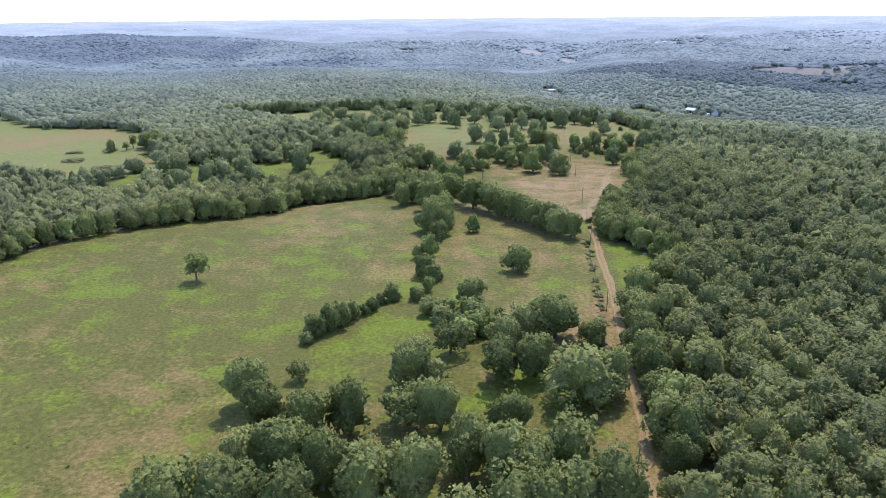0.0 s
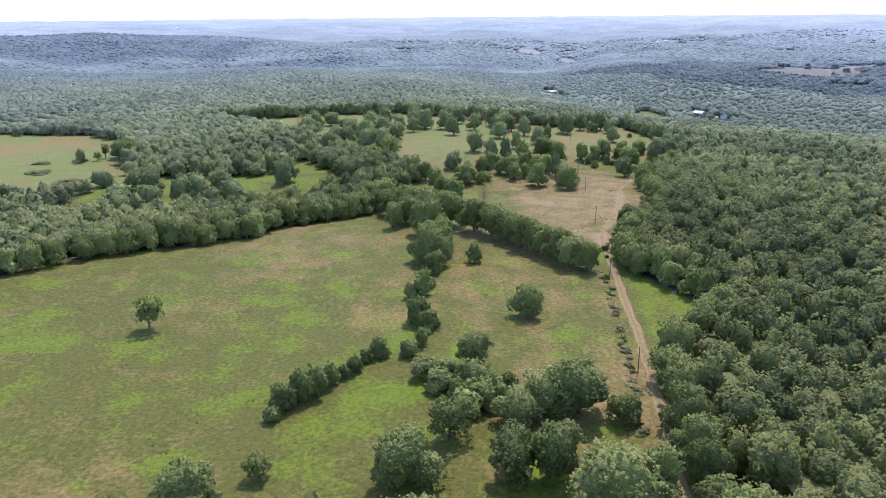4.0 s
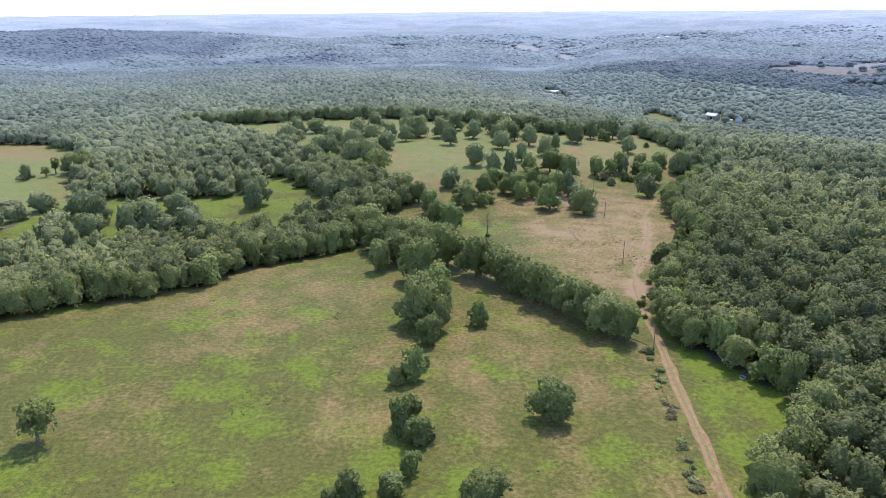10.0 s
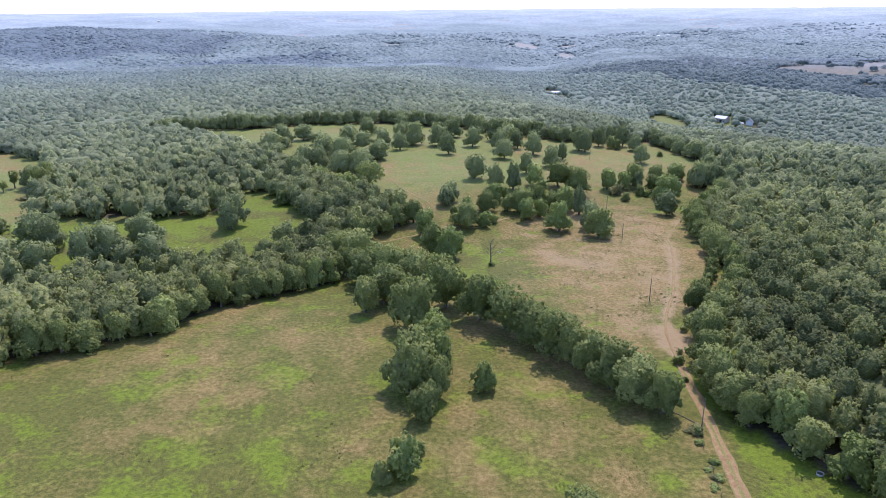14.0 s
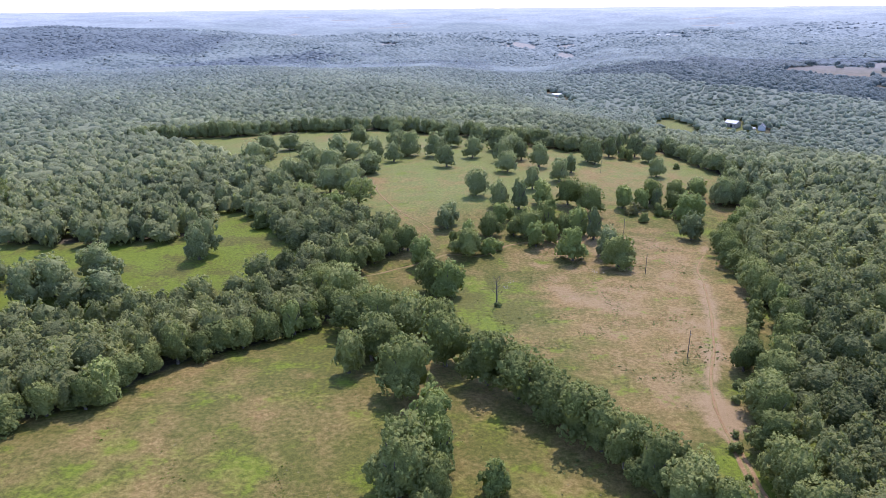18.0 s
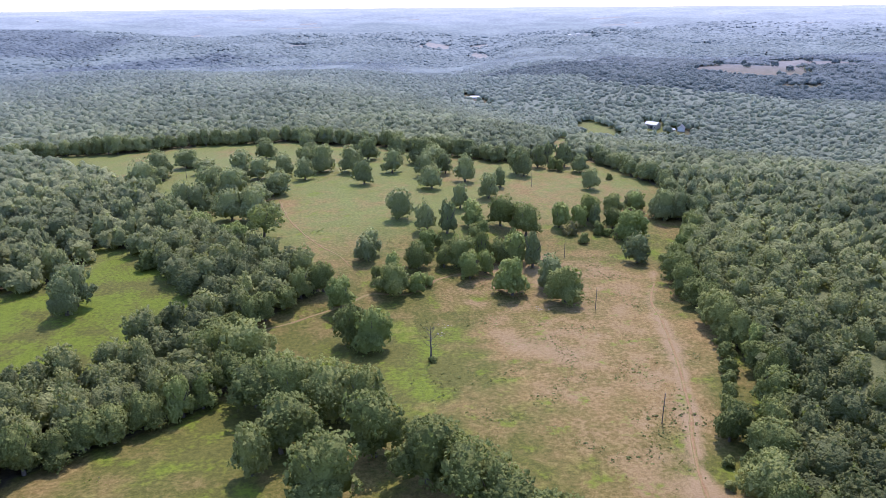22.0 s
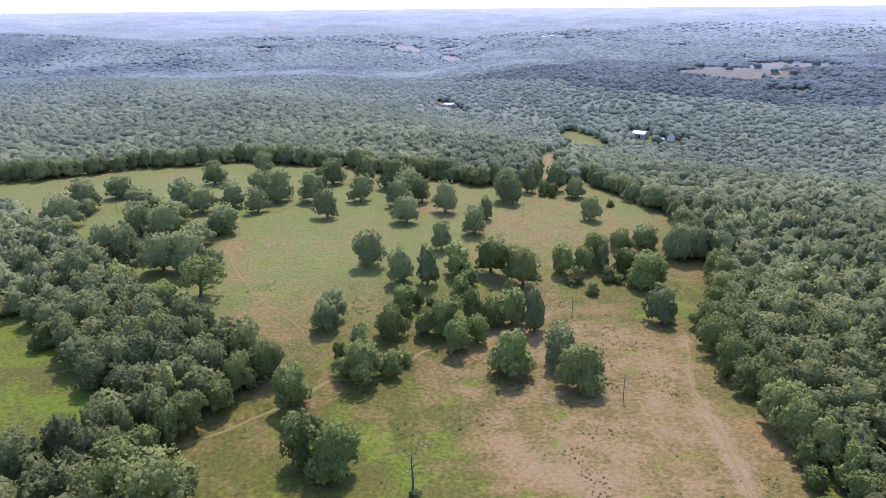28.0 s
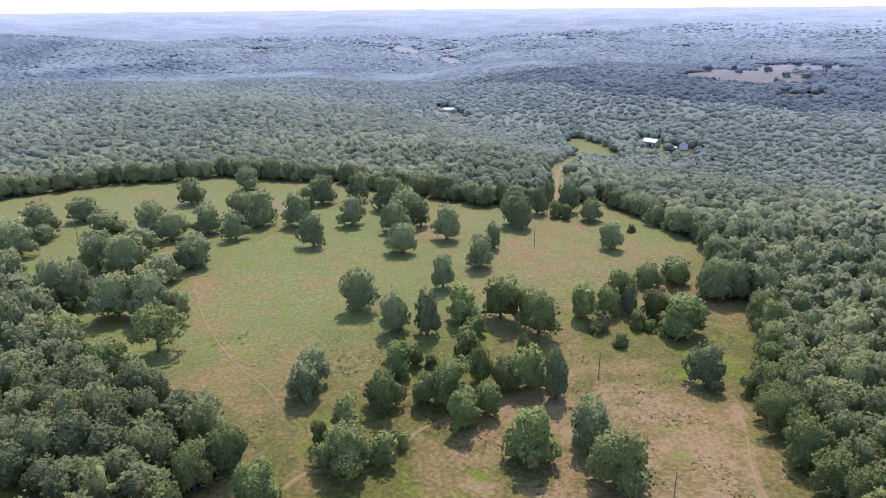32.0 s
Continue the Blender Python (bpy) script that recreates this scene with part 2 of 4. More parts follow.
def hills(name, haze_tints, cloud_tint, scale):
    """Woods of the far country: clumps of crowns at two sizes; a haze tint is put in along the attribute "range", cloud
    shade by a mask.
    """
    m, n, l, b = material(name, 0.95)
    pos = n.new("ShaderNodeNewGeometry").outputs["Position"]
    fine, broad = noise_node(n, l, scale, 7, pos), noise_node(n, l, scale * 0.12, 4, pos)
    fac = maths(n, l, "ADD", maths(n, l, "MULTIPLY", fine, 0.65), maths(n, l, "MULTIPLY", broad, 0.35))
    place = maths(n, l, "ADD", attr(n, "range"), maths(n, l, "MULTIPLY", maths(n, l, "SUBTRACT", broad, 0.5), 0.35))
    base = ramp(n, l, place, [(k / max(1, len(haze_tints) - 1), c) for k, c in enumerate(haze_tints)])
    # painted cloud shade, its edge broken up by the fine noise
    stand = maths(n, l, "ADD", attr(n, "hill_shade"), maths(n, l, "MULTIPLY", maths(n, l, "SUBTRACT", fine, 0.5), 1.6))
    base = mixed(n, l, maths(n, l, "MULTIPLY", maths(n, l, "SUBTRACT", stand, 0.3), 2.5, True), base, cloud_tint)
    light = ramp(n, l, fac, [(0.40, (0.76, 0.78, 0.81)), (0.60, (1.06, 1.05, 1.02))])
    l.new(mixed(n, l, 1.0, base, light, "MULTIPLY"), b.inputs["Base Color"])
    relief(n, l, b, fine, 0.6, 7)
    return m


# tones pale and blue for haze; the last triple is painted cloud shade
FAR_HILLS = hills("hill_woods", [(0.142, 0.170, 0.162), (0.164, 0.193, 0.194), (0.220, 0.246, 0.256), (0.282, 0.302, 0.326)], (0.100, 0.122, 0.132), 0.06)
# woods darkened for cloud shade, with haze along range, all in the colour
WOODS_SHADED = woodland("far_shaded_woods", [(0.0, (0.120, 0.148, 0.112)), (0.5, (0.158, 0.190, 0.178)), (1.0, (0.178, 0.210, 0.236))], 0.36)


def bark():
    m, n, l, b = material("bark", 0.95)
    pos = n.new("ShaderNodeNewGeometry").outputs["Position"]
    f = noise_node(n, l, 3.0, 5, pos)
    l.new(ramp(n, l, f, [(0.3, (0.055, 0.045, 0.035)), (0.7, (0.16, 0.135, 0.11))]), b.inputs["Base Color"])
    relief(n, l, b, f, 0.8, 0.08)
    return m


BARK = bark()


def grass():
    """Pasture: green and dry grass in patches, weeds, bare soil, leaf litter under the woods."""
    m, n, l, b = material("pasture_grass", 0.95)
    pos = n.new("ShaderNodeNewGeometry").outputs["Position"]
    big, mid, small, fine = (noise_node(n, l, s, d, pos) for s, d in ((0.022, 5), (0.09, 6), (0.7, 5), (3.0, 4)))
    texture = maths(n, l, "ADD", maths(n, l, "MULTIPLY", small, 0.4), maths(n, l, "MULTIPLY", fine, 0.6))
    green = ramp(n, l, texture, [(0.38, (0.044, 0.047, 0.007)), (0.5, (0.074, 0.072, 0.012)), (0.62, (0.110, 0.103, 0.020))])
    lush = ramp(n, l, texture, [(0.38, (0.056, 0.076, 0.005)), (0.62, (0.122, 0.150, 0.012))])
    weedy = maths(n, l, "ADD", noise_node(n, l, 0.055, 7, pos), maths(n, l, "MULTIPLY", maths(n, l, "SUBTRACT", small, 0.5), 0.35))
    green = mixed(n, l, maths(n, l, "MULTIPLY", maths(n, l, "SUBTRACT", maths(n, l, "SUBTRACT", weedy, maths(n, l, "MULTIPLY", attr(n, "dry"), 0.3)), 0.505), 7.0, True), green, lush)
    # paler grass of the hill and west fields, some haze put into its tone
    sward = ramp(n, l, texture, [(0.38, (0.084, 0.097, 0.021)), (0.5, (0.125, 0.136, 0.034)), (0.62, (0.172, 0.178, 0.056))])
    green = mixed(n, l, maths(n, l, "MULTIPLY", attr(n, "sward"), 0.75), green, sward)
    straw = ramp(n, l, texture, [(0.38, (0.109, 0.068, 0.021)), (0.5, (0.161, 0.106, 0.037)), (0.62, (0.222, 0.156, 0.062))])
    patch = maths(n, l, "ADD", maths(n, l, "MULTIPLY", big, 0.9), maths(n, l, "MULTIPLY", mid, 0.9))
    dry = maths(n, l, "MULTIPLY", maths(n, l, "SUBTRACT", maths(n, l, "ADD", patch, attr(n, "dry")), 0.93), 2.6)
    dry = maths(n, l, "ADD", dry, maths(n, l, "MULTIPLY", maths(n, l, "SUBTRACT", small, 0.5), 1.0), True)
    colour = mixed(n, l, dry, green, straw)
    soil = ramp(n, l, fine, [(0.3, (0.158, 0.104, 0.049)), (0.7, (0.247, 0.172, 0.090))])
    bare = maths(n, l, "MULTIPLY", maths(n, l, "SUBTRACT", maths(n, l, "ADD", attr(n, "soil"), maths(n, l, "MULTIPLY", mid, 0.8)), 0.93), 3.0)
    bare = maths(n, l, "ADD", bare, maths(n, l, "MULTIPLY", maths(n, l, "SUBTRACT", small, 0.5), 1.2), True)
    colour = mixed(n, l, bare, colour, soil)
    clump = noise_node(n, l, 0.11, 6, pos)
    colour = mixed(n, l, maths(n, l, "MULTIPLY", maths(n, l, "MULTIPLY", maths(n, l, "SUBTRACT", maths(n, l, "ADD", clump, maths(n, l, "MULTIPLY", maths(n, l, "SUBTRACT", small, 0.5), 0.3)), 0.6), 9.0, True), 0.8), colour, lush)
    litter = ramp(n, l, small, [(0.3, (0.038, 0.032, 0.019)), (0.7, (0.083, 0.067, 0.041))])
    colour = mixed(n, l, attr(n, "litter"), colour, litter)
    # far ground fades into a greyed haze tint by distance, put into its colour
    far_haze = ramp(n, l, attr(n, "distance"), [(0.3, (0.112, 0.101, 0.086)), (0.7, (0.122, 0.112, 0.104)), (1.0, (0.205, 0.192, 0.172))])
    colour = mixed(n, l, maths(n, l, "MULTIPLY", attr(n, "distance"), 2.2, True), colour, mixed(n, l, 1.0, far_haze, ramp(n, l, mid, [(0.35, (0.85,) * 3), (0.65, (1.15,) * 3)]), "MULTIPLY"))
    l.new(colour, b.inputs["Base Color"])
    relief(n, l, b, maths(n, l, "ADD", small, maths(n, l, "MULTIPLY", fine, 0.5)), 0.45, 0.4)
    return m


GRASS = grass()


# ---- mesh helpers ----
def raw_mesh(name, verts, faces, mat, smooth=None, attrs=()):
    """A mesh from arrays: verts (n, 3), faces (m, 3 or 4)."""
    verts, faces = np.asarray(verts, np.float32), np.asarray(faces, np.int32)
    me = bpy.data.meshes.new(name)
    k = faces.shape[1]
    me.vertices.add(len(verts))
    me.vertices.foreach_set("co", verts.ravel())
    me.loops.add(faces.size)
    me.loops.foreach_set("vertex_index", faces.ravel())
    me.polygons.add(len(faces))
    me.polygons.foreach_set("loop_start", np.arange(0, faces.size, k, dtype=np.int32))
    if smooth is not None:
        me.polygons.foreach_set("use_smooth", np.broadcast_to(np.asarray(smooth, bool), (len(faces),)))
    for key, values in attrs:
        me.attributes.new(key, "FLOAT", "POINT").data.foreach_set("value", np.asarray(values, np.float32))
    me.update(calc_edges=True)
    me.validate()
    me.materials.append(mat)
    return me


def part(name, data, parent, label=""):
    """A mesh (or a bmesh with a material: (bm, mat)) as one object under a thing."""
    if isinstance(data, tuple):
        bm, mat = data
        data = bpy.data.meshes.new(name)
        bm.to_mesh(data)
        bm.free()
        data.materials.append(mat)
    ob = new(name, data)
    ob.parent = parent
    return tagged(ob, label)


# ---- ground ----
def spread(lo, hi, step, out, grow=1.16):
    """Even steps from lo to hi, then ever wider ones out to both ends."""
    v = list(np.arange(lo, hi, step))
    for end, sign in ((out[0], -1), (out[1], 1)):
        s, p = step, (v[0] if sign < 0 else v[-1])
        while (p - end) * sign < 0:
            s = min(s * grow, 70)
            p += s * sign
            v.append(p)
        v.sort()
    return np.array(v)


gx, gy = spread(-300, 260, 3.4, (-5200, 5200)), spread(100, 830, 3.4, (-500, 5300))
X, Y = np.meshgrid(gx, gy)
X, Y = X.ravel(), Y.ravel()
Z = height(X, Y)
Z = Z + 0.5 * (rough(X, Y, 9, 1) - 0.5) * sm(1200, 800, np.hypot(X, Y))
i = (np.arange(len(gy) - 1)[:, None] * len(gx) + np.arange(len(gx) - 1)).ravel()
QUADS = np.stack([i, i + 1, i + 1 + len(gx), i + len(gx)], 1)
TAN_MEADOW = [(58, 478), (66, 430), (80, 400), (94, 392), (105, 430), (136, 495), (152, 600), (120, 620), (60, 585), (40, 560), (62, 528)]
TRAIL = [(22, 566), (34, 553), (46, 536), (58, 524), (70, 512), (84, 498)]
ROAD = [(50.5, 40), (50.8, 141), (53.8, 155), (56.9, 170), (60, 189), (63, 211), (67, 234), (71, 261), (75, 287), (78.6, 319), (83.2, 352), (88, 394)]
TRACK = [(88, 394), (91, 413), (98, 434), (106, 451), (114, 473), (120, 490), (124.5, 505), (130, 524), (134, 541), (145, 562), (158, 590), (172, 612), (184, 636), (196, 655)]
HILL_PATH = [(-33, 715), (-30, 698), (-24, 671), (-14, 643), (-6, 627), (2, 614), (8, 600)]
CREEK_BED = [(-35, 541), (-16, 549), (4, 562), (16, 571), (32, 570), (51, 587), (75, 596), (108, 613)]


def zone(poly, soft):
    """1 inside a polygon, fading to 0 over its edge."""
    far = seg_dist(X, Y, poly + poly[:1]) * np.where(inside(X, Y, poly), 1, -1)
    return sm(-soft, soft, far + (rough(X, Y, 17, 8) - 0.5) * 1.6 * soft)


dry = 0.08 * sm(230, 380, Y + 0.5 * X) + 0.27 * zone(TAN_MEADOW, 13) + 0.08 * sm(10, 40, X) * sm(370, 340, Y) + 0.08 * sm(630, 660, Y) * sm(50, 90, X)
VERGE = [(79, 262), (112, 300), (97, 345), (93, 385), (86, 360), (82, 320)]
dry = dry - 0.5 * zone(CLEARING, 8) + zone(WEST_FIELD, 12) * 0.5 * (rough(X, Y, 52, 71) - 0.45) - 0.85 * zone(VERGE, 4) - 0.03 * sm(620, 650, Y) * sm(70, 30, X) - 0.2 * sm(950, 1000, Y) * sm(1350, 1300, Y) + 0.12 * sm(1350, 1400, Y)
dry = dry - 0.26 * np.exp(-((X - 30) / 20) ** 2 - ((Y - 496) / 30) ** 2) + 0.2 * np.exp(-(seg_dist(X + 4, Y, ROAD[:8]) / 8) ** 2) - 0.25 * np.exp(-(seg_dist(X, Y, [(-46, 228), (-22, 258), (2, 258)]) / 16) ** 2) + 0.14 * np.exp(-((X + 95) / 40) ** 2 - ((Y - 190) / 30) ** 2)
dry = dry + 0.08 * np.exp(-(seg_dist(X, Y, CREEK_BED) / 16) ** 2) + 0.16 * np.exp(-(seg_dist(X, Y, HILL_PATH) / 12) ** 2)
soil = 0.42 * np.exp(-(seg_dist(X, Y, ROAD[7:] + TRACK[1:]) / 2.2) ** 2) + 0.42 * np.exp(-(seg_dist(X, Y, CREEK_BED) / 3) ** 2) + 0.42 * np.exp(-((X - 91) / 7) ** 2 - ((Y - 388) / 30) ** 2)
soil = soil + 0.8 * np.exp(-(seg_dist(X, Y, HILL_PATH) / 2.0) ** 2) + 0.3 * np.exp(-(seg_dist(X, Y, LANE) / 3) ** 2) + 0.57 * zone(TAN_MEADOW, 10)
soil = soil + 0.28 * np.exp(-(seg_dist(X, Y, TRAIL) / 6) ** 2) + 0.36 * np.exp(-(seg_dist(X + 1, Y, ROAD[:9]) / 3.8) ** 2)
soil = soil + 0.45 * np.exp(-((X - 6) / 14) ** 2 - ((Y - 323) / 2.5) ** 2)
sward = np.maximum(sm(560, 680, Y - 0.3 * X) * (1 - zone(CLEARING, 8)), zone(WEST_FIELD, 12))
litter = (wooded(X, Y) & wooded(X, Y - 7) & wooded(X - 4, Y)).astype(float)
ground = new("ground", raw_mesh("ground", np.stack([X, Y, Z], 1), QUADS, GRASS, True,
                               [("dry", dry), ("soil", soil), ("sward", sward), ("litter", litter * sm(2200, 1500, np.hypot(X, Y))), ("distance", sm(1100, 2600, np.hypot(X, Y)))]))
tagged(ground, "gently rolling pasture of green and straw-dry grass with bare patches", "ground", kind="structure")


# ---- trees ----
def sphere_dirs(level):
    bm = bmesh.new()
    bmesh.ops.create_icosphere(bm, subdivisions=level, radius=1)
    v = np.array([p.co[:] for p in bm.verts])
    f = np.array([[p.index for p in q.verts] for q in bm.faces])
    bm.free()
    return v / np.linalg.norm(v, axis=1)[:, None], f


BALL = {k: sphere_dirs(k) for k in (1, 2, 3)}


def crown(rng, level, clumps, size, lobes=13, low=0.28, cone=0.0, gap=0.0, spread_=0.66, floor_=-0.55, under=-0.75, knobs=40, core=0.9, sprays=0, peak=1.0, sides=5, plump=1.0):
    """A crown of unit radius and unit height (0 to 1): boughs in a dome, domed leaf clumps all over them, loose sprays between. Returns verts, faces, smooth."""
    skirt = lobes * 2 // 5                           # low boughs in a ring, the rest in a dome with two or three leaders
    a = np.arange(lobes) * 2.4 + rng.uniform(-0.5, 0.5, lobes)
    out = np.where(np.arange(lobes) < skirt, rng.uniform(0.6, 0.95, lobes), rng.uniform(0.05, 0.9, lobes))
    up = np.where(np.arange(lobes) < skirt, rng.uniform(-0.4, 0.05, lobes), peak * rng.uniform(0.85, 1.25, lobes) * np.sqrt(np.maximum(1.05 - out ** 2, 0.05)))
    c = np.stack([out * np.cos(a), out * np.sin(a), up], 1) * spread_
    c[:, :2] *= rng.uniform(0.8, 1.2, 2)
    c[:, :2] += rng.normal(scale=0.1, size=2)
    rad = rng.uniform(0.2, 0.46, lobes)
    twig = rng.normal(size=(knobs, 3))
    twig /= np.linalg.norm(twig, axis=1)[:, None]
    host = rng.integers(lobes, size=knobs)
    twig = c[host] + twig * rad[host][:, None] * 0.9
    c, rad = np.vstack([c, twig, [[0, 0, -0.05]]]), np.concatenate([rad, rng.uniform(0.09, 0.2, knobs), [0.42]])

    def surface(d):
        b = d @ c.T
        q = b * b - ((c * c).sum(1) - rad * rad)
        s = np.where(q > 0, b + np.sqrt(np.maximum(q, 0)), 0)
        k = s.argmax(1)
        p = d * s.max(1)[:, None]
        return p, (p - c[k]) / rad[k][:, None]

    def shape(p):
        p = p.copy()
        up = np.clip((p[:, 2] - floor_) / (top - floor_), 0, 1.1)
        taper = (1 - cone * up) / wide
        return np.stack([p[:, 0] * taper, p[:, 1] * taper, low + (1 - low) * up], 1)

    def strewn(count):
        d = rng.normal(size=(count, 3))
        d[:, 2] = np.abs(d[:, 2]) - (0.15 + max(0.0, -under) * 0.8) * rng.random(count)
        d /= np.linalg.norm(d, axis=1)[:, None]
        return surface(d)

    def across(nrm):
        a = np.cross(nrm, rng.normal(size=nrm.shape))
        a /= np.linalg.norm(a, axis=1)[:, None]
        return a, np.cross(nrm, a)
    d, f = BALL[level]
    p, _ = surface(d)
    top, wide = p[:, 2].max(), np.percentile(np.hypot(p[:, 0], p[:, 1]), 90)
    flat = np.array([1, 1, 0.45])                    # unit radius, unit height
    v = shape(p * (core - gap))
    f = f[(d[f].mean(1)[:, 2] > under)]
    smooth = [np.ones(len(f), bool)]
    vs, fs, o = [v], [f], len(v)
    p, nrm = strewn(clumps)
    p = shape(p * rng.normal(0.985, 0.045 + 0.1 * gap, (clumps, 1)))
    nrm = nrm + (0, 0, 0.35) + rng.normal(scale=0.3, size=nrm.shape)
    nrm /= np.linalg.norm(nrm, axis=1)[:, None]
    a, b = across(nrm)
    sz = size * np.exp(rng.normal(0, 0.42, (clumps, 1)))
    ring = []
    for k in range(sides):
        t = 2 * math.pi * k / sides + rng.uniform(-0.3, 0.3, (clumps, 1))
        ring.append(p + ((a * np.cos(t) + b * np.sin(t)) * rng.uniform(0.7, 1.3, (clumps, 1)) - nrm * rng.uniform(0.35, 0.75, (clumps, 1))) * sz * flat)
    ring.append(p + (nrm * rng.uniform(0.5, 1.0, (clumps, 1)) * plump + (a * rng.normal(0, 0.2, (clumps, 1)))) * sz * flat)
    k = np.arange(sides)
    fs.append((o + (sides + 1) * np.arange(clumps)[:, None, None] + np.stack([k, (k + 1) % sides, np.full(sides, sides)], 1)[None]).reshape(-1, 3))
    vs.append(np.stack(ring, 1).reshape(-1, 3))
    smooth.append(np.ones(clumps * sides, bool))
    o += len(vs[-1])
    if sprays:
        p, nrm = strewn(sprays)
        p = shape(p * rng.normal(1.02, 0.045, (sprays, 1)))
        nrm = nrm + (0, 0, 0.6) + rng.normal(scale=0.5, size=nrm.shape)
        nrm /= np.linalg.norm(nrm, axis=1)[:, None]
        a, b = across(nrm)
        sz = 0.62 * size * np.exp(rng.normal(0, 0.3, (sprays, 1)))
        vs.append(np.stack([p + (a * sx + b * sy) * sz * flat for sx, sy in ((-0.85, -0.6), (0.9, -0.5), (0.05, 0.95))], 1).reshape(-1, 3))
        fs.append(o + 3 * np.arange(sprays)[:, None] + np.array([[0, 1, 2]]))
        smooth.append(np.zeros(sprays, bool))
    return np.vstack(vs), np.vstack(fs), np.concatenate(smooth)


def tube(p0, p1, r0, r1, sides=6):
    p0, p1 = np.array(p0, float), np.array(p1, float)
    z = (p1 - p0) / np.linalg.norm(p1 - p0)
    a = np.cross(z, [0.3, 0.9, 0.1])
    a /= np.linalg.norm(a)
    b = np.cross(z, a)
    t = np.arange(sides) * 2 * math.pi / sides
    ring = np.cos(t)[:, None] * a + np.sin(t)[:, None] * b
    v = np.vstack([p0 + ring * r0, p1 + ring * r1])
    k = np.arange(sides)
    n = (k + 1) % sides
    return v, np.vstack([np.stack([k, n, n + sides], 1), np.stack([k, n + sides, k + sides], 1)])


def joined(pieces):
    vs, fs, o = [], [], 0
    for v, f in pieces:
        vs.append(v)
        fs.append(f + o)
        o += len(v)
    return np.vstack(vs), np.vstack(fs)


def trunk_mesh(rng, fork, limbs, reach=0.30, thick=0.045):
    """A tapered, slightly crooked trunk with limbs, in units of the tree's height."""
    lean = rng.normal(scale=0.02, size=2)
    top = np.array([lean[0], lean[1], fork])
    pieces = [tube((0, 0, -0.04), top * (1, 1, 0.5), thick, thick * 0.8), tube(top * (1, 1, 0.5), top, thick * 0.8, thick * 0.66)]
    for k in range(limbs):
        a = 2 * math.pi * (k + rng.random() * 0.6) / limbs
        knee = top + np.array([math.cos(a) * reach * 0.4, math.sin(a) * reach * 0.4, 0.16 + 0.1 * rng.random()])
        tip = knee + np.array([math.cos(a + 0.4) * reach * 0.35, math.sin(a + 0.4) * reach * 0.35, 0.16 + 0.12 * rng.random()])
        pieces += [tube(top, knee, thick * 0.5, thick * 0.32, 5), tube(knee, tip, thick * 0.32, thick * 0.12, 4)]
    return joined(pieces)


rng = np.random.default_rng(5)
KINDS = {   # leaves, clumps, clump size, lobes, foot of the crown, cone, gap, trunk fork, loose sprays
    "oak": (LEAF, 1150, 0.053, 14, 0.08, 0.0, 0.0, 0.3, 350),
    "hazyoak": (LEAF_HAZED, 760, 0.063, 13, 0.06, 0.0, 0.0, 0.3, 200),
    "pale": (LEAF_PALE, 900, 0.06, 13, 0.04, 0.12, 0.0, 0.3, 400),
    "tall": (LEAF_DUSK, 560, 0.08, 14, 0.03, 0.12, 0.0, 0.3, 350),
    "tallpale": (LEAF_PALE, 560, 0.08, 14, 0.03, 0.12, 0.0, 0.3, 350),
    "thin": (LEAF, 460, 0.07, 13, 0.25, 0.0, 0.26, 0.34, 800),
    "bush": (LEAF, 300, 0.115, 11, 0.0, 0.0, 0.0, 0.15, 300),
    "palebush": (LEAF_PALE, 300, 0.115, 11, 0.0, 0.0, 0.0, 0.15, 300),
    "brush": (BRUSH, 60, 0.2, 8, 0.0, 0.0, 0.25, 0.15, 250),
    "sapling": (LEAF_PALE, 230, 0.12, 10, 0.06, 0.3, 0.1, 0.3, 350),
}
LABELS = {"hazyoak": ("tree", "rounded oak in pasture, its leaves greyed for haze", "tree"), "oak": ("tree", "full round dark green oak standing in grass", "tree"), "pale": ("tree", "light green broad tree with dense foliage", "tree"),
          "tall": ("tree", "tall dark green tree with a narrow crown", "tree"), "tallpale": ("tree", "tall light green tree with a narrow crown", "tree"),
          "thin": ("tree", "thin-leaved tree with its trunk and limbs showing", "tree"), "bush": ("shrub", "dense dark green shrub in the pasture", "shrub"),
          "palebush": ("shrub", "light green leafy shrub in the grass", "shrub"), "brush": ("shrub", "grey-brown dry brush along the fence line", "shrub"), "sapling": ("sapling", "slender light green young tree in open grass", "tree")}
MESHES = {}
for kind, (leaf, clumps, size, lobes, low, cone, gap, fork, sprays) in KINDS.items():
    MESHES[kind] = []
    for k in range(7 if kind in ("oak", "hazyoak") else 4):
        v, f, s = crown(rng, 2, clumps, size, lobes, low, cone, gap, sprays=sprays, sides=4)
        tv, tf = trunk_mesh(rng, fork, 5 if kind in ("oak", "hazyoak", "thin", "pale") else 3)
        MESHES[kind].append((raw_mesh("crown", v, f, leaf, s, [("tone", np.full(len(v), 0.45))]), raw_mesh("trunk", tv, tf, BARK, True)))


def plant(kind, x, y, wide, high, group, label=""):
    """One tree or shrub: an Empty at its foot with trunk and crown."""
    name, text, category = LABELS[kind]
    crown_me, trunk_me = MESHES[kind][rng.integers(len(MESHES[kind]))]
    root = tagged(new(name), label or text, category, group)
    root.matrix_world = Matrix.LocRotScale((x, y, float(height(x, y)) - 0.1), Euler((0, 0, rng.uniform(0, 6.28))), None)
    c, t = part("crown", crown_me, root), part("trunk", trunk_me, root)
    c.scale = (wide / 2 * rng.uniform(0.94, 1.06), wide / 2 * rng.uniform(0.94, 1.06), high)
    t.scale = (high, high, high)
    return root


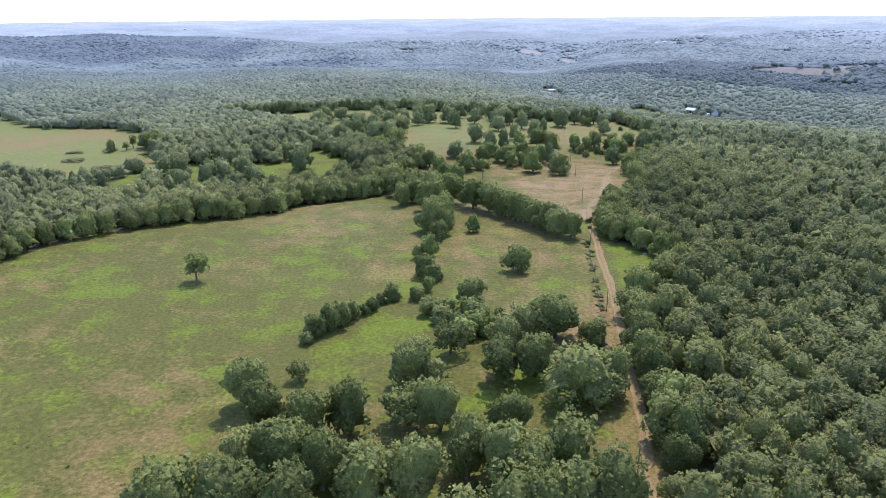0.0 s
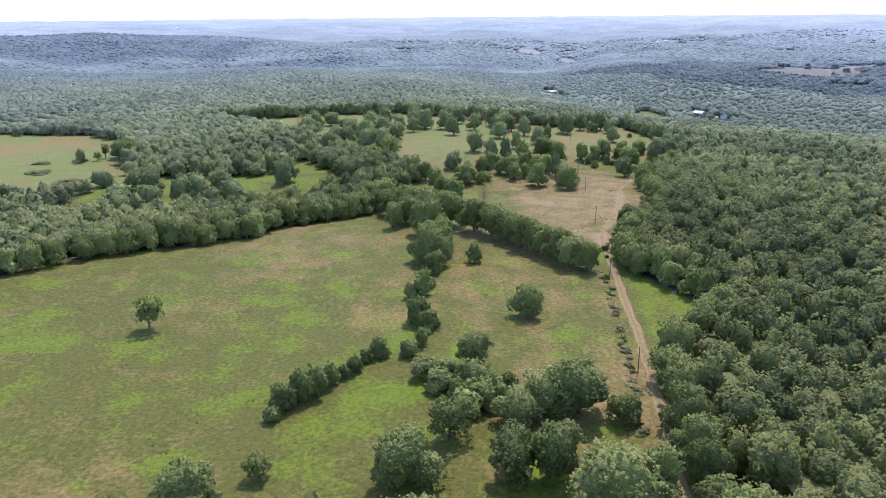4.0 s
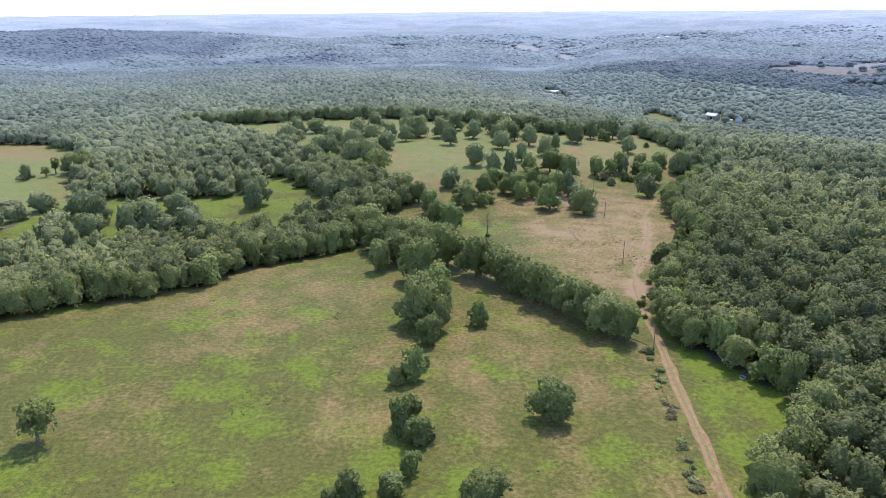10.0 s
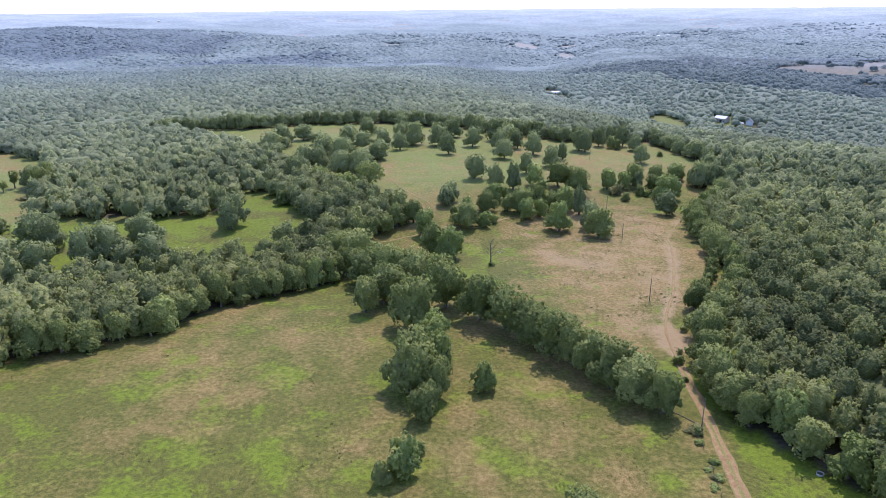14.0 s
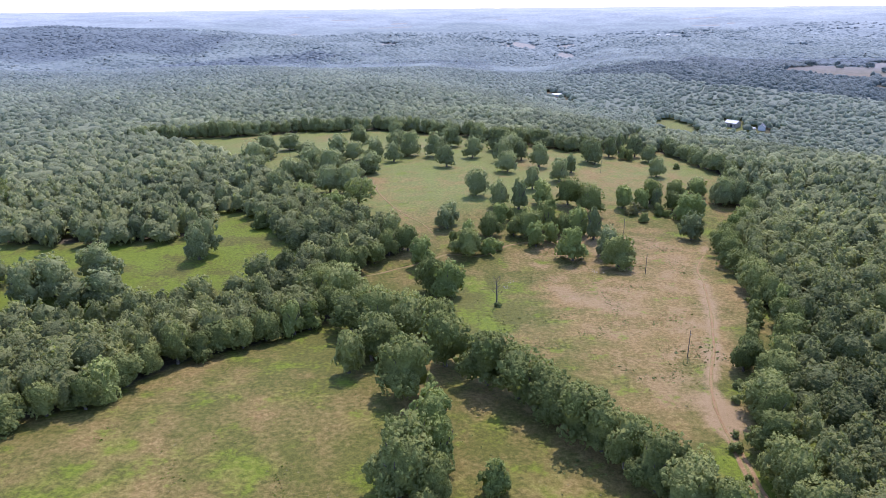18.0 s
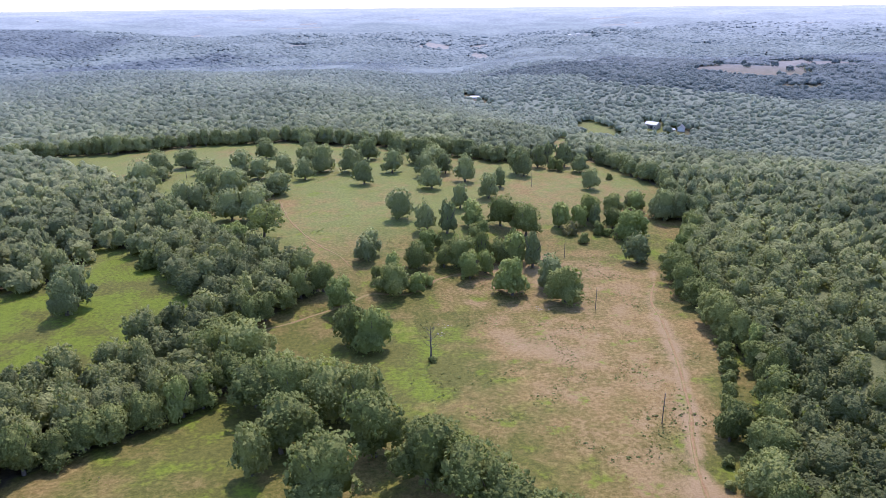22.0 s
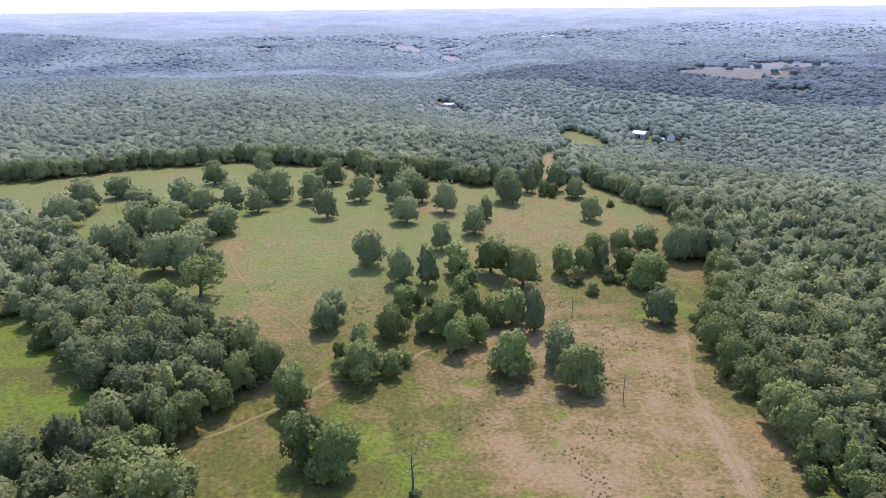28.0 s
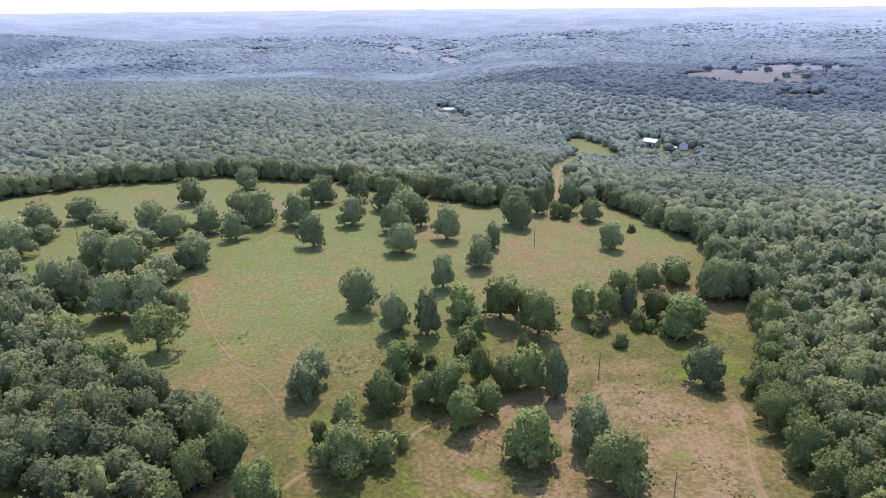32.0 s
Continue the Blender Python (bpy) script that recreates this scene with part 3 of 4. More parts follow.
GROUPS = []
GROUPS.append(('oak', 'lone trees and clumps by the road', [(-58, 189, 15, 16), (-50, 178, 13, 14), (-37, 169, 14, 16), (-25, 172, 12, 17), (-40, 153, 16, 17), (-29, 148, 15, 18), (-50, 152, 13, 14), (-18, 141, 16, 18), (-65, 136, 18, 17), (-50, 137, 19, 18), (-35, 136, 14, 17), (-7, 201, 16, 15), (0, 172, 11, 16), (-5, 142, 14, 18), (7, 150, 14, 18), (16, 146, 14, 18), (31, 150, 15, 18), (23, 142, 13, 17), (40, 136, 15, 18), (31, 132, 15, 18), (15, 126, 17, 18), (5, 123, 15, 18), (22, 127, 14, 18), (20, 167, 12, 15)]))
GROUPS.append(('oak', 'lone trees and clumps by the road', [(20, 201, 13, 15), (31, 202, 14, 15), (44, 186, 21, 18), (53, 190, 11, 15), (55, 226, 10, 9), (42, 231, 19, 16), (30, 231, 15, 13), (24, 225, 13, 12)]))
GROUPS.append(('thin', 'lone trees and clumps by the road', [(4, 220, 12, 12), (-9, 176, 14, 13)]))
GROUPS.append(('bush', 'scrub line in the west pasture', [(-45, 238, 9, 9), (-41, 243, 8, 11), (-37, 247, 8, 10), (-33, 253, 6, 8), (-29, 257, 4, 5), (-26, 261, 5, 6), (-23, 268, 5, 5), (-19, 271, 7, 8), (-47, 232, 5, 5), (-9, 272, 7, 6), (-3, 257, 9, 7), (4, 252, 8, 8), (2, 247, 9, 7), (24, 246, 6, 6)]))
GROUPS.append(('palebush', 'scrub line in the west pasture', [(-4, 280, 5, 7), (15, 236, 10, 9), (9, 230, 9, 8), (19, 241, 7, 7), (7, 243, 7, 6)]))
GROUPS.append(('thin', 'scrub line in the west pasture', [(-45, 205, 7, 7)]))
GROUPS.append(('oak', 'scrub line in the west pasture', [(14, 263, 12, 12), (13, 247, 12, 10)]))
GROUPS.append(('oak', 'hedge across the pasture', [(-4, 374, 16, 18), (-1, 383, 15, 19), (5, 371, 10, 14), (37, 305, 12, 13)]))
GROUPS.append(('pale', 'hedge across the pasture', [(5, 397, 14, 17), (6, 386, 10, 16)]))
GROUPS.append(('bush', 'hedge across the pasture', [(1, 357, 8, 11), (-10, 327, 5, 7), (-7, 300, 8, 11), (-4, 308, 7, 8), (-2, 295, 8, 8), (3, 364, 7, 10)]))
GROUPS.append(('palebush', 'hedge across the pasture', [(-5, 332, 9, 11), (-1, 339, 5, 5)]))
GROUPS.append(('sapling', 'hedge across the pasture', [(20, 374, 7.5, 9.5)]))
GROUPS.append(('thin', 'hedge across the pasture', [(-108, 298, 10, 13)]))
GROUPS.append(('oak', 'tree row between pasture and meadow', [(-3, 425, 19, 20), (10, 446, 17, 20), (23, 431, 18, 19), (32, 422, 17, 18), (37, 415, 14, 16), (41, 409, 16, 16), (46, 398, 17, 17), (51, 391, 13, 15), (55, 383, 14, 16), (60, 373, 15, 16), (66, 364, 15, 15), (71, 357, 12, 14), (-16, 453, 19, 18), (-23, 443, 11, 16), (8, 468, 14, 17), (-26, 484, 19, 17), (-14, 477, 19, 20), (-3, 471, 18, 20), (-31, 515, 19, 19)]))
GROUPS.append(('oak', 'trees along the creek', [(7, 528, 12, 18), (94, 654, 15, 18), (105, 640, 16, 18), (149, 663, 13, 16), (160, 651, 12, 12), (171, 679, 12, 12), (40, 598, 12, 14), (53, 599, 10, 12), (60, 600, 14, 15), (25, 571, 15, 15), (74, 609, 8, 15), (81, 605, 10, 13), (98, 549, 16, 17)]))
GROUPS.append(('hazyoak', 'trees along the creek', [(37, 668, 14, 17), (50, 646, 12, 18), (151, 595, 13, 16), (16, 607, 12, 13), (18, 614, 11, 14), (97, 568, 13, 17)]))
GROUPS.append(('tall', 'trees along the creek', [(61, 643, 10, 19), (150, 654, 7, 14), (97, 597, 9, 19), (112, 734, 9, 14)]))
GROUPS.append(('tallpale', 'trees along the creek', [(76, 653, 15, 15), (128, 652, 11, 15), (140, 655, 9, 13), (72, 592, 8, 12), (27, 588, 9, 13), (90, 605, 12, 16)]))
GROUPS.append(('pale', 'trees along the creek', [(14, 521, 15, 18), (2, 558, 13, 15), (165, 636, 20, 17), (185, 680, 14, 12), (47, 619, 12, 12), (63, 585, 12, 14), (79, 564, 16, 18)]))
GROUPS.append(('bush', 'trees along the creek', [(74, 630, 9, 10), (148, 642, 6, 8), (135, 629, 6, 6), (54, 623, 5, 8), (59, 619, 5, 6), (19, 583, 5, 8), (93, 622, 6, 12), (3, 546, 7, 6)]))
GROUPS.append(('palebush', 'trees along the creek', [(80, 644, 10, 7), (152, 641, 6, 4), (36, 573, 8, 9), (43, 579, 4, 5), (41, 581, 4, 5)]))
GROUPS.append(('brush', 'trees along the creek', [(132, 642, 9, 7)]))
GROUPS.append(('hazyoak', 'oaks on the hill pasture', [(-126, 771, 19, 20), (-124, 803, 19, 20), (-119, 791, 12, 10), (-110, 830, 18, 14), (-91, 802, 19, 12), (-66, 767, 14, 12), (-63, 786, 18, 20), (-52, 778, 16, 16), (-53, 858, 16, 16), (-35, 787, 16, 17), (-19, 771, 13, 16), (-23, 897, 15, 17), (-19, 804, 16, 20), (-7, 797, 17, 20), (14, 790, 17, 20), (28, 840, 16, 18), (21, 749, 13, 18), (20, 815, 10, 17), (43, 785, 14, 18), (52, 846, 16, 19), (69, 820, 19, 20), (76, 798, 19, 20), (81, 776, 11, 17), (64, 768, 16, 18)]))
GROUPS.append(('hazyoak', 'oaks on the hill pasture', [(65, 733, 14, 15), (89, 846, 14, 15), (91, 751, 13, 20), (98, 707, 13, 16), (133, 772, 14, 19), (137, 765, 11, 19), (76, 686, 10, 15), (173, 727, 12, 14), (-34, 735, 19, 17), (-38, 727, 11, 11)]))
GROUPS.append(('bush', 'oaks on the hill pasture', [(196, 751, 5, 5)]))
GROUPS.append(('hazyoak', 'grove west of the hill pasture', [(-79, 738, 16, 19), (-65, 730, 17, 20), (-46, 715, 15, 13), (-58, 682, 17, 18), (-45, 679, 17, 19), (-34, 676, 9, 12), (-79, 696, 17, 20), (-89, 707, 16, 19), (-88, 675, 17, 20), (-87, 660, 14, 20), (-116, 734, 15, 15)]))
GROUPS.append(('thin', 'grove west of the hill pasture', [(-37, 647, 17, 18)]))
GROUPS.append(('pale', 'grove west of the hill pasture', [(-72, 657, 14, 13), (-49, 631, 15, 14)]))
GROUPS.append(('tall', 'trees at the north lane', [(169, 815, 7, 16)]))
GROUPS.append(('hazyoak', 'trees at the north lane', [(177, 796, 14, 19), (182, 775, 13, 14), (155, 793, 10, 17), (197, 664, 12, 19), (207, 662, 12, 19), (217, 660, 16, 18), (194, 670, 8, 13), (187, 686, 12, 12)]))
GROUPS.append(('bush', 'trees at the north lane', [(168, 781, 7, 9), (164, 785, 7, 11)]))
GROUPS.append(('hazyoak', 'trees in the west clearing', [(-109, 574, 16, 20), (-110, 566, 12, 19), (-148, 541, 19, 19), (-134, 515, 19, 17), (-161, 523, 19, 20), (-169, 514, 16, 20), (-196, 532, 19, 20), (-212, 553, 18, 18), (-208, 514, 19, 15), (-206, 498, 19, 14), (-187, 506, 16, 15), (-146, 514, 16, 12), (-273, 666, 18, 16), (-298, 649, 9, 12)]))
GROUPS.append(('bush', 'trees in the west clearing', [(-241, 565, 15, 9), (-75, 605, 11, 10), (-88, 613, 11, 10)]))
GROUPS.append(('thin', 'trees in the west clearing', [(-288, 657, 6, 8)]))
TREES = []
for kind, group, rows in GROUPS:
    for x, y, wide, high in rows:
        TREES.append(plant(kind, x, y, wide, high, group))


# trees that stand along the edges of the woods
EDGES = [(PASTURE[3:22], 1, 9.5), (PASTURE[47:], 1, 9.5), (PASTURE[21:29], 1, 9.5), (PASTURE[30:40], 1, 9.0)]
EDGE_LINES = [line for line, _, _ in EDGES]
for line, side, step in EDGES:
    carry = 0.0
    for (ax, ay), (bx, by) in zip(line, line[1:]):
        length = math.hypot(bx - ax, by - ay)
        s = carry
        while s < length:
            off = rng.uniform(2.5, 6.5)
            x = ax + (bx - ax) * s / length - side * (by - ay) / length * -off
            y = ay + (by - ay) * s / length + side * (bx - ax) / length * -off
            if bool(wooded(x, y)) and abs(x) < 330:
                TREES.append(plant("hazyoak" if y > 640 else "pale" if rng.random() < 0.1 else "oak", x, y, rng.uniform(9, 14), rng.uniform(11, 16), "trees along the edge of the woods",
                                   "rounded green oak at the edge of the woods"))
            s += step * rng.uniform(0.8, 1.25)
        carry = s - length


# ---- woods ----
def scatter(x0, x1, y0, y1, step, seed):
    """Points on a jittered grid."""
    r = np.random.default_rng(seed)
    x, y = np.meshgrid(np.arange(x0, x1, step), np.arange(y0, y1, step))
    x, y = x.ravel(), y.ravel()
    return x + r.uniform(-0.42, 0.42, x.shape) * step, y + r.uniform(-0.42, 0.42, x.shape) * step, r


def seen(x, y):
    """The land that lies before the path."""
    a = np.arctan2(x, y + 40)
    return ((y > 60) & (a > -0.72) & (a < 0.98)) | ((y > -140) & (y < 260) & (x > 50) & (x < 330))


def reach(x, y):
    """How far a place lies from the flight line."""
    return seg_dist(x, y, [(0, 0), (21, 400)])


def woods(name, x, y, r, variants, mat, wide, high, label, even=0.0, attrs=()):
    """Many trees joined into one mesh."""
    vs, fs, ss, ts, rs, o = [], [], [], [], [], 0
    # how much haze tint the leaf colour takes
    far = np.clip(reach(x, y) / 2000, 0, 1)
    pick, spin = r.integers(len(variants), size=len(x)), r.uniform(0, 6.28, len(x))
    w, h = wide * r.uniform(0.7, 1.35, len(x)) / 2, high * r.uniform(0.72 + 0.18 * even, 1.15 - 0.09 * even, len(x))
    z = height(x, y)
    tone = np.clip(r.normal(0.5, 0.24, len(x)) + 0.75 * (rough(x, y, 75, 71) - 0.5) + 0.4 * (rough(x, y, 28, 72) - 0.5), 0, 1)
    for k, (v, f, s) in enumerate(variants):
        m = np.nonzero(pick == k)[0]
        if not len(m):
            continue
        c, n = np.cos(spin[m])[:, None], np.sin(spin[m])[:, None]
        p = np.stack([x[m][:, None] + (v[:, 0] * c - v[:, 1] * n) * w[m][:, None], y[m][:, None] + (v[:, 0] * n + v[:, 1] * c) * w[m][:, None], z[m][:, None] + v[:, 2] * h[m][:, None]], 2)
        vs.append(p.reshape(-1, 3))
        fs.append((f[None] + (o + np.arange(len(m)) * len(v))[:, None, None]).reshape(-1, 3))
        ss.append(np.tile(s, len(m)))
        ts.append(np.repeat(tone[m], len(v)))
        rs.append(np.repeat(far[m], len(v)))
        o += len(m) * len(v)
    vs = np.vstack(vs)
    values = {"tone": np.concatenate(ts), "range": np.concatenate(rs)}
    values.update((key, rule(vs[:, 0], vs[:, 1])) for key, rule in attrs)
    ob = new(name, raw_mesh(name, vs, np.vstack(fs), mat, np.concatenate(ss), values.items()))
    return tagged(ob, label, "woods", kind="stuff")


NEAR_KIND = [crown(rng, 2, 300, 0.078, 12, 0.0, spread_=0.58, under=-0.4, floor_=-0.45, peak=0.8, sprays=50, sides=4) for k in range(10)]
EDGE_KIND = [crown(rng, 2, 95, 0.125, 11, 0.0, spread_=0.58, under=-0.3, floor_=-0.45, core=0.94, peak=0.8, sides=4) for k in range(8)]
MID_KIND = [crown(rng, 2, 26, 0.16, 10, 0.0, spread_=0.6, under=-0.2, floor_=-0.35, core=0.97, knobs=26, peak=0.75, sides=4, plump=0.8) for k in range(8)]
HIGH_KIND = [crown(rng, 2, 12, 0.17, 9, 0.0, spread_=0.62, under=0.0, floor_=-0.3, core=0.98, knobs=18, peak=0.7, sides=4, plump=0.8) for k in range(8)]
VALE_KIND = [crown(rng, 2, 0, 0.2, 8, 0.0, spread_=0.58, under=0.08, floor_=-0.2, core=1.0, knobs=16, peak=0.6) for k in range(8)]
FAR_KIND = [crown(rng, 1, 0, 0.3, 6, 0.0, spread_=0.5, under=-0.1, floor_=-0.2, core=1.0, knobs=0, peak=0.55) for k in range(6)]


# outline of the far hill whose woods are coloured as under cloud shade
SHADED_HILL = [(300, 1690), (424, 1540), (465, 1350), (587, 1260), (731, 1225), (1000, 1250), (1400, 1400), (1500, 1900), (1229, 1900), (790, 2080), (560, 1800)]
x, y, r = scatter(-420, 620, -140, 900, 8.7, 21)
keep = wooded(x, y) & seen(x, y) & (reach(x, y) < 400)
for line in EDGE_LINES:
    keep &= seg_dist(x, y, line) > 8.5
side = (y <= 120) | (x > 1.1 * y + 30) | (x < -0.85 * y - 30)
near = keep & ~side & (seg_dist(x, y, [(0, 150), (40, 500)]) + r.uniform(-25, 25, len(x)) < 185)
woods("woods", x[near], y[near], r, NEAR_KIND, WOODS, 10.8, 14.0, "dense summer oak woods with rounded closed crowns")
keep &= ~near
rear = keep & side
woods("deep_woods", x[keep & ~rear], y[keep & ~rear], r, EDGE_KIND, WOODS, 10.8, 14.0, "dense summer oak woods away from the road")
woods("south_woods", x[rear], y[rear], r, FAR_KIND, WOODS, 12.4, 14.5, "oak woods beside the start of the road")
for k, (name, lo, hi, step, kinds, wide, high, label) in enumerate([
        ("slope_woods", 400, 620, 8.6, MID_KIND, 11.2, 12.0, "unbroken oak woods on the gentle slopes"),
        ("upland_woods", 620, 950, 8.6, HIGH_KIND, 11.4, 10.0, "unbroken summer woods on the uplands"),
        ("valley_woods", 950, 1350, 9.4, VALE_KIND, 12.4, 9.2, "rounded woods filling the valley"),
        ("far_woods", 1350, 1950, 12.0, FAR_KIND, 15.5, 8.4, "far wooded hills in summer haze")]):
    x, y, r = scatter(max(-0.75 * hi - 60, -3900), min(1.35 * hi + 60, 4300), max(60, lo * 0.45), min(hi * 1.02 + 420, 5000), step, 30 + k)
    away = reach(x, y) + (r.uniform(-0.16, 0.16, len(x)) + 0.3 * (rough(x, y, 130, 18) - 0.5)) * lo * (lo > 400)
    keep = wooded(x, y) & seen(x, y) & (reach(x, y) >= 400) & (away >= lo) & ((away < hi) | (reach(x, y) < 400))
    for line in EDGE_LINES[2:]:
        keep &= seg_dist(x, y, line) > 8.5
    hill_shade = inside(x + 50 * (rough(x, y, 60, 9) - 0.5), y + 40 * (rough(x, y, 60, 29) - 0.5), SHADED_HILL)
    woods(name, x[keep & ~hill_shade], y[keep & ~hill_shade], r, kinds, WOODS, wide, high, label, min(1.0, lo / 800))
    if (keep & hill_shade).sum() > 20:
        woods("pine_woods", x[keep & hill_shade], y[keep & hill_shade], r, kinds, WOODS_SHADED, wide, high, "woods on a far hill with cloud shade put into their colour")

# a leaf-coloured sheet added below the crowns to lighten the gaps between them
gx, gy = np.arange(-1400, 2700, 13.0), np.arange(60, 2250, 13.0)
x, y = (q.ravel() for q in np.meshgrid(gx, gy))
far = reach(x, y)
leafy = wooded(x, y) & seen(x, y) & (far < 1980)
for dx, dy in ((9, 0), (-9, 0), (0, 9), (0, -9)):
    leafy &= wooded(x + dx, y + dy)
i = (np.arange(len(gy) - 1)[:, None] * len(gx) + np.arange(len(gx) - 1)).ravel()
quads = np.stack([i, i + 1, i + 1 + len(gx), i + len(gx)], 1)
quads = quads[leafy[quads].all(1)]
z = height(x, y) + np.interp(far, [0, 350, 620, 950, 1400, 1950], [5.6, 5.6, 5.8, 5.6, 5.5, 5.3]) + 2.4 * (rough(x, y, 16, 41) - 0.5)
hill_shade = inside(x, y, SHADED_HILL)[quads[:, 0]]
for name, some, mat in (("understorey", quads[~hill_shade], WOODS), ("pine_understorey", quads[hill_shade], WOODS_SHADED)):
    used, flat = np.unique(some, return_inverse=True)
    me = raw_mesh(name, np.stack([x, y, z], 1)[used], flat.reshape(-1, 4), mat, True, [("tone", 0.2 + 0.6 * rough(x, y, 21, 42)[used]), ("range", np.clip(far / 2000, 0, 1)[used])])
    tagged(new(name, me), "leaf-coloured sheet added below the crowns to lighten the gaps", "woods", kind="stuff")

# the closed canopy of the hills beyond, as one rolling sheet
turn, away = np.meshgrid(np.arange(-0.75, 1.0, 0.006), 1700 * 1.0155 ** np.arange(74))
x, y = (away * np.sin(turn)).ravel(), (away * np.cos(turn) + 150).ravel()
leafy = wooded(x, y)
leafy = leafy.reshape(turn.shape).astype(float)
for k in range(2):                                   # the canopy slopes down to the fields
    leafy = np.minimum(leafy, (leafy + np.roll(leafy, 1, 0) + np.roll(leafy, -1, 0) + np.roll(leafy, 1, 1) + np.roll(leafy, -1, 1)) / 5)


def canopy(x, y):
    """How high the closed canopy stands over the ground."""
    return sm(1650, 1850, np.hypot(x, y - 150)) * (5 + 2 * rough(x, y, 60, 12) + 4 * rough(x, y, 120, 13))


z = height(x, y) - 2 + leafy.ravel() * canopy(x, y)
w = turn.shape[1]
i = (np.arange(turn.shape[0] - 1)[:, None] * w + np.arange(w - 1)).ravel()
quads = np.stack([i, i + 1, i + 1 + w, i + w], 1)
tone = np.clip(0.2 + 0.7 * rough(x, y, 90, 15) + 0.3 * (rough(x, y, 23, 16) - 0.5), 0, 1)


def hill_haze(x, y):
    """Haze step from the nearest far hills (0) to those on the horizon (1)."""
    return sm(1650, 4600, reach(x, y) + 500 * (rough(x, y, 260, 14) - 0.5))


def shade_mask(x, y):
    """Mask of cloud and slope shade painted on the far hills, 0 to 1."""
    hill_shade = sm(0.2, 0.5, np.exp(-((x + 1350) / 700) ** 2 - ((y - 2780) / 420) ** 2) + 0.25 * (rough(x, y, 140, 19) - 0.5))
    for stand in ([(-700, 2150), (-497, 2250), (-378, 2310), (-300, 2370), (-150, 2470), (-330, 2480), (-520, 2390), (-750, 2300)], SHADED_HILL):
        deep = seg_dist(x, y, stand + stand[:1]) * np.where(inside(x, y, stand), 1, -1) + 60 * (rough(x, y, 80, 33) - 0.5)
        hill_shade = np.maximum(hill_shade, sm(-25, 25, deep))
    return hill_shade


me = raw_mesh("far_hills", np.stack([x, y, z], 1), quads, FAR_HILLS, True, [("tone", tone), ("range", hill_haze(x, y)), ("hill_shade", shade_mask(x, y))])
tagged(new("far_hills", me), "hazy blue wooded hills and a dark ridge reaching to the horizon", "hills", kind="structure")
KNOLL_KIND = [crown(rng, 1, 0, 0.3, 5, 0.0, spread_=0.5, under=-0.1, floor_=-0.2, core=1.0, knobs=0, peak=0.55) for k in range(6)]
x, y, r = scatter(-2100, 3600, 1400, 3150, 19, 77)
keep = wooded(x, y) & seen(x, y) & (reach(x, y) >= 1900) & (reach(x, y) + r.uniform(-500, 500, len(x)) < 2900)
woods("hill_crowns", x[keep], y[keep], r, KNOLL_KIND, FAR_HILLS, 21, 10.5, "treetops standing out of far hazy woods", 1.0, [("range", hill_haze), ("hill_shade", shade_mask)])
# lone trees in the field on the shaded hill
x, y, r = scatter(690, 1180, 1420, 1860, 85, 57)
keep = ~wooded(x, y) & (rough(x, y, 120, 58) > 0.35)
woods("field_trees", x[keep], y[keep], r, MID_KIND, WOODS_SHADED, 15, 12, "scattered dark trees in a far hillside field")


# ---- dirt road and tracks ----
def road_material():
    m, n, l, b = material("dirt_road", 0.95)
    pos = n.new("ShaderNodeNewGeometry").outputs["Position"]
    small, fine = noise_node(n, l, 0.5, 5, pos), noise_node(n, l, 2.5, 4, pos)
    dirt = ramp(n, l, maths(n, l, "ADD", maths(n, l, "MULTIPLY", small, 0.5), maths(n, l, "MULTIPLY", fine, 0.5)),
                [(0.3, (0.135, 0.074, 0.034)), (0.5, (0.205, 0.122, 0.058)), (0.7, (0.290, 0.194, 0.098))])
    turf = ramp(n, l, fine, [(0.3, (0.081, 0.087, 0.021)), (0.7, (0.184, 0.159, 0.052))])
    cover = maths(n, l, "ADD", attr(n, "turf"), maths(n, l, "MULTIPLY", maths(n, l, "SUBTRACT", small, 0.5), 2.2), True)
    l.new(mixed(n, l, cover, dirt, turf), b.inputs["Base Color"])
    relief(n, l, b, fine, 0.7, 0.15)
    return m


ROAD_DIRT = road_material()


def smooth_line(pts, step):
    """Points along a rounded line."""
    p = [Vector((*pts[0], 0))] + [Vector((*q, 0)) for q in pts] + [Vector((*pts[-1], 0))]
    out = []
    for k in range(1, len(p) - 2):
        n = max(1, int((p[k + 1] - p[k]).length / step))
        for u in np.arange(n) / n:
            a, b, c, d = p[k - 1:k + 3]
            out.append(0.5 * (2 * b + (c - a) * u + (2 * a - 5 * b + 4 * c - d) * u * u + (3 * b - a - 3 * c + d) * u ** 3))
    return np.array([q[:2] for q in out + [p[-1]]])


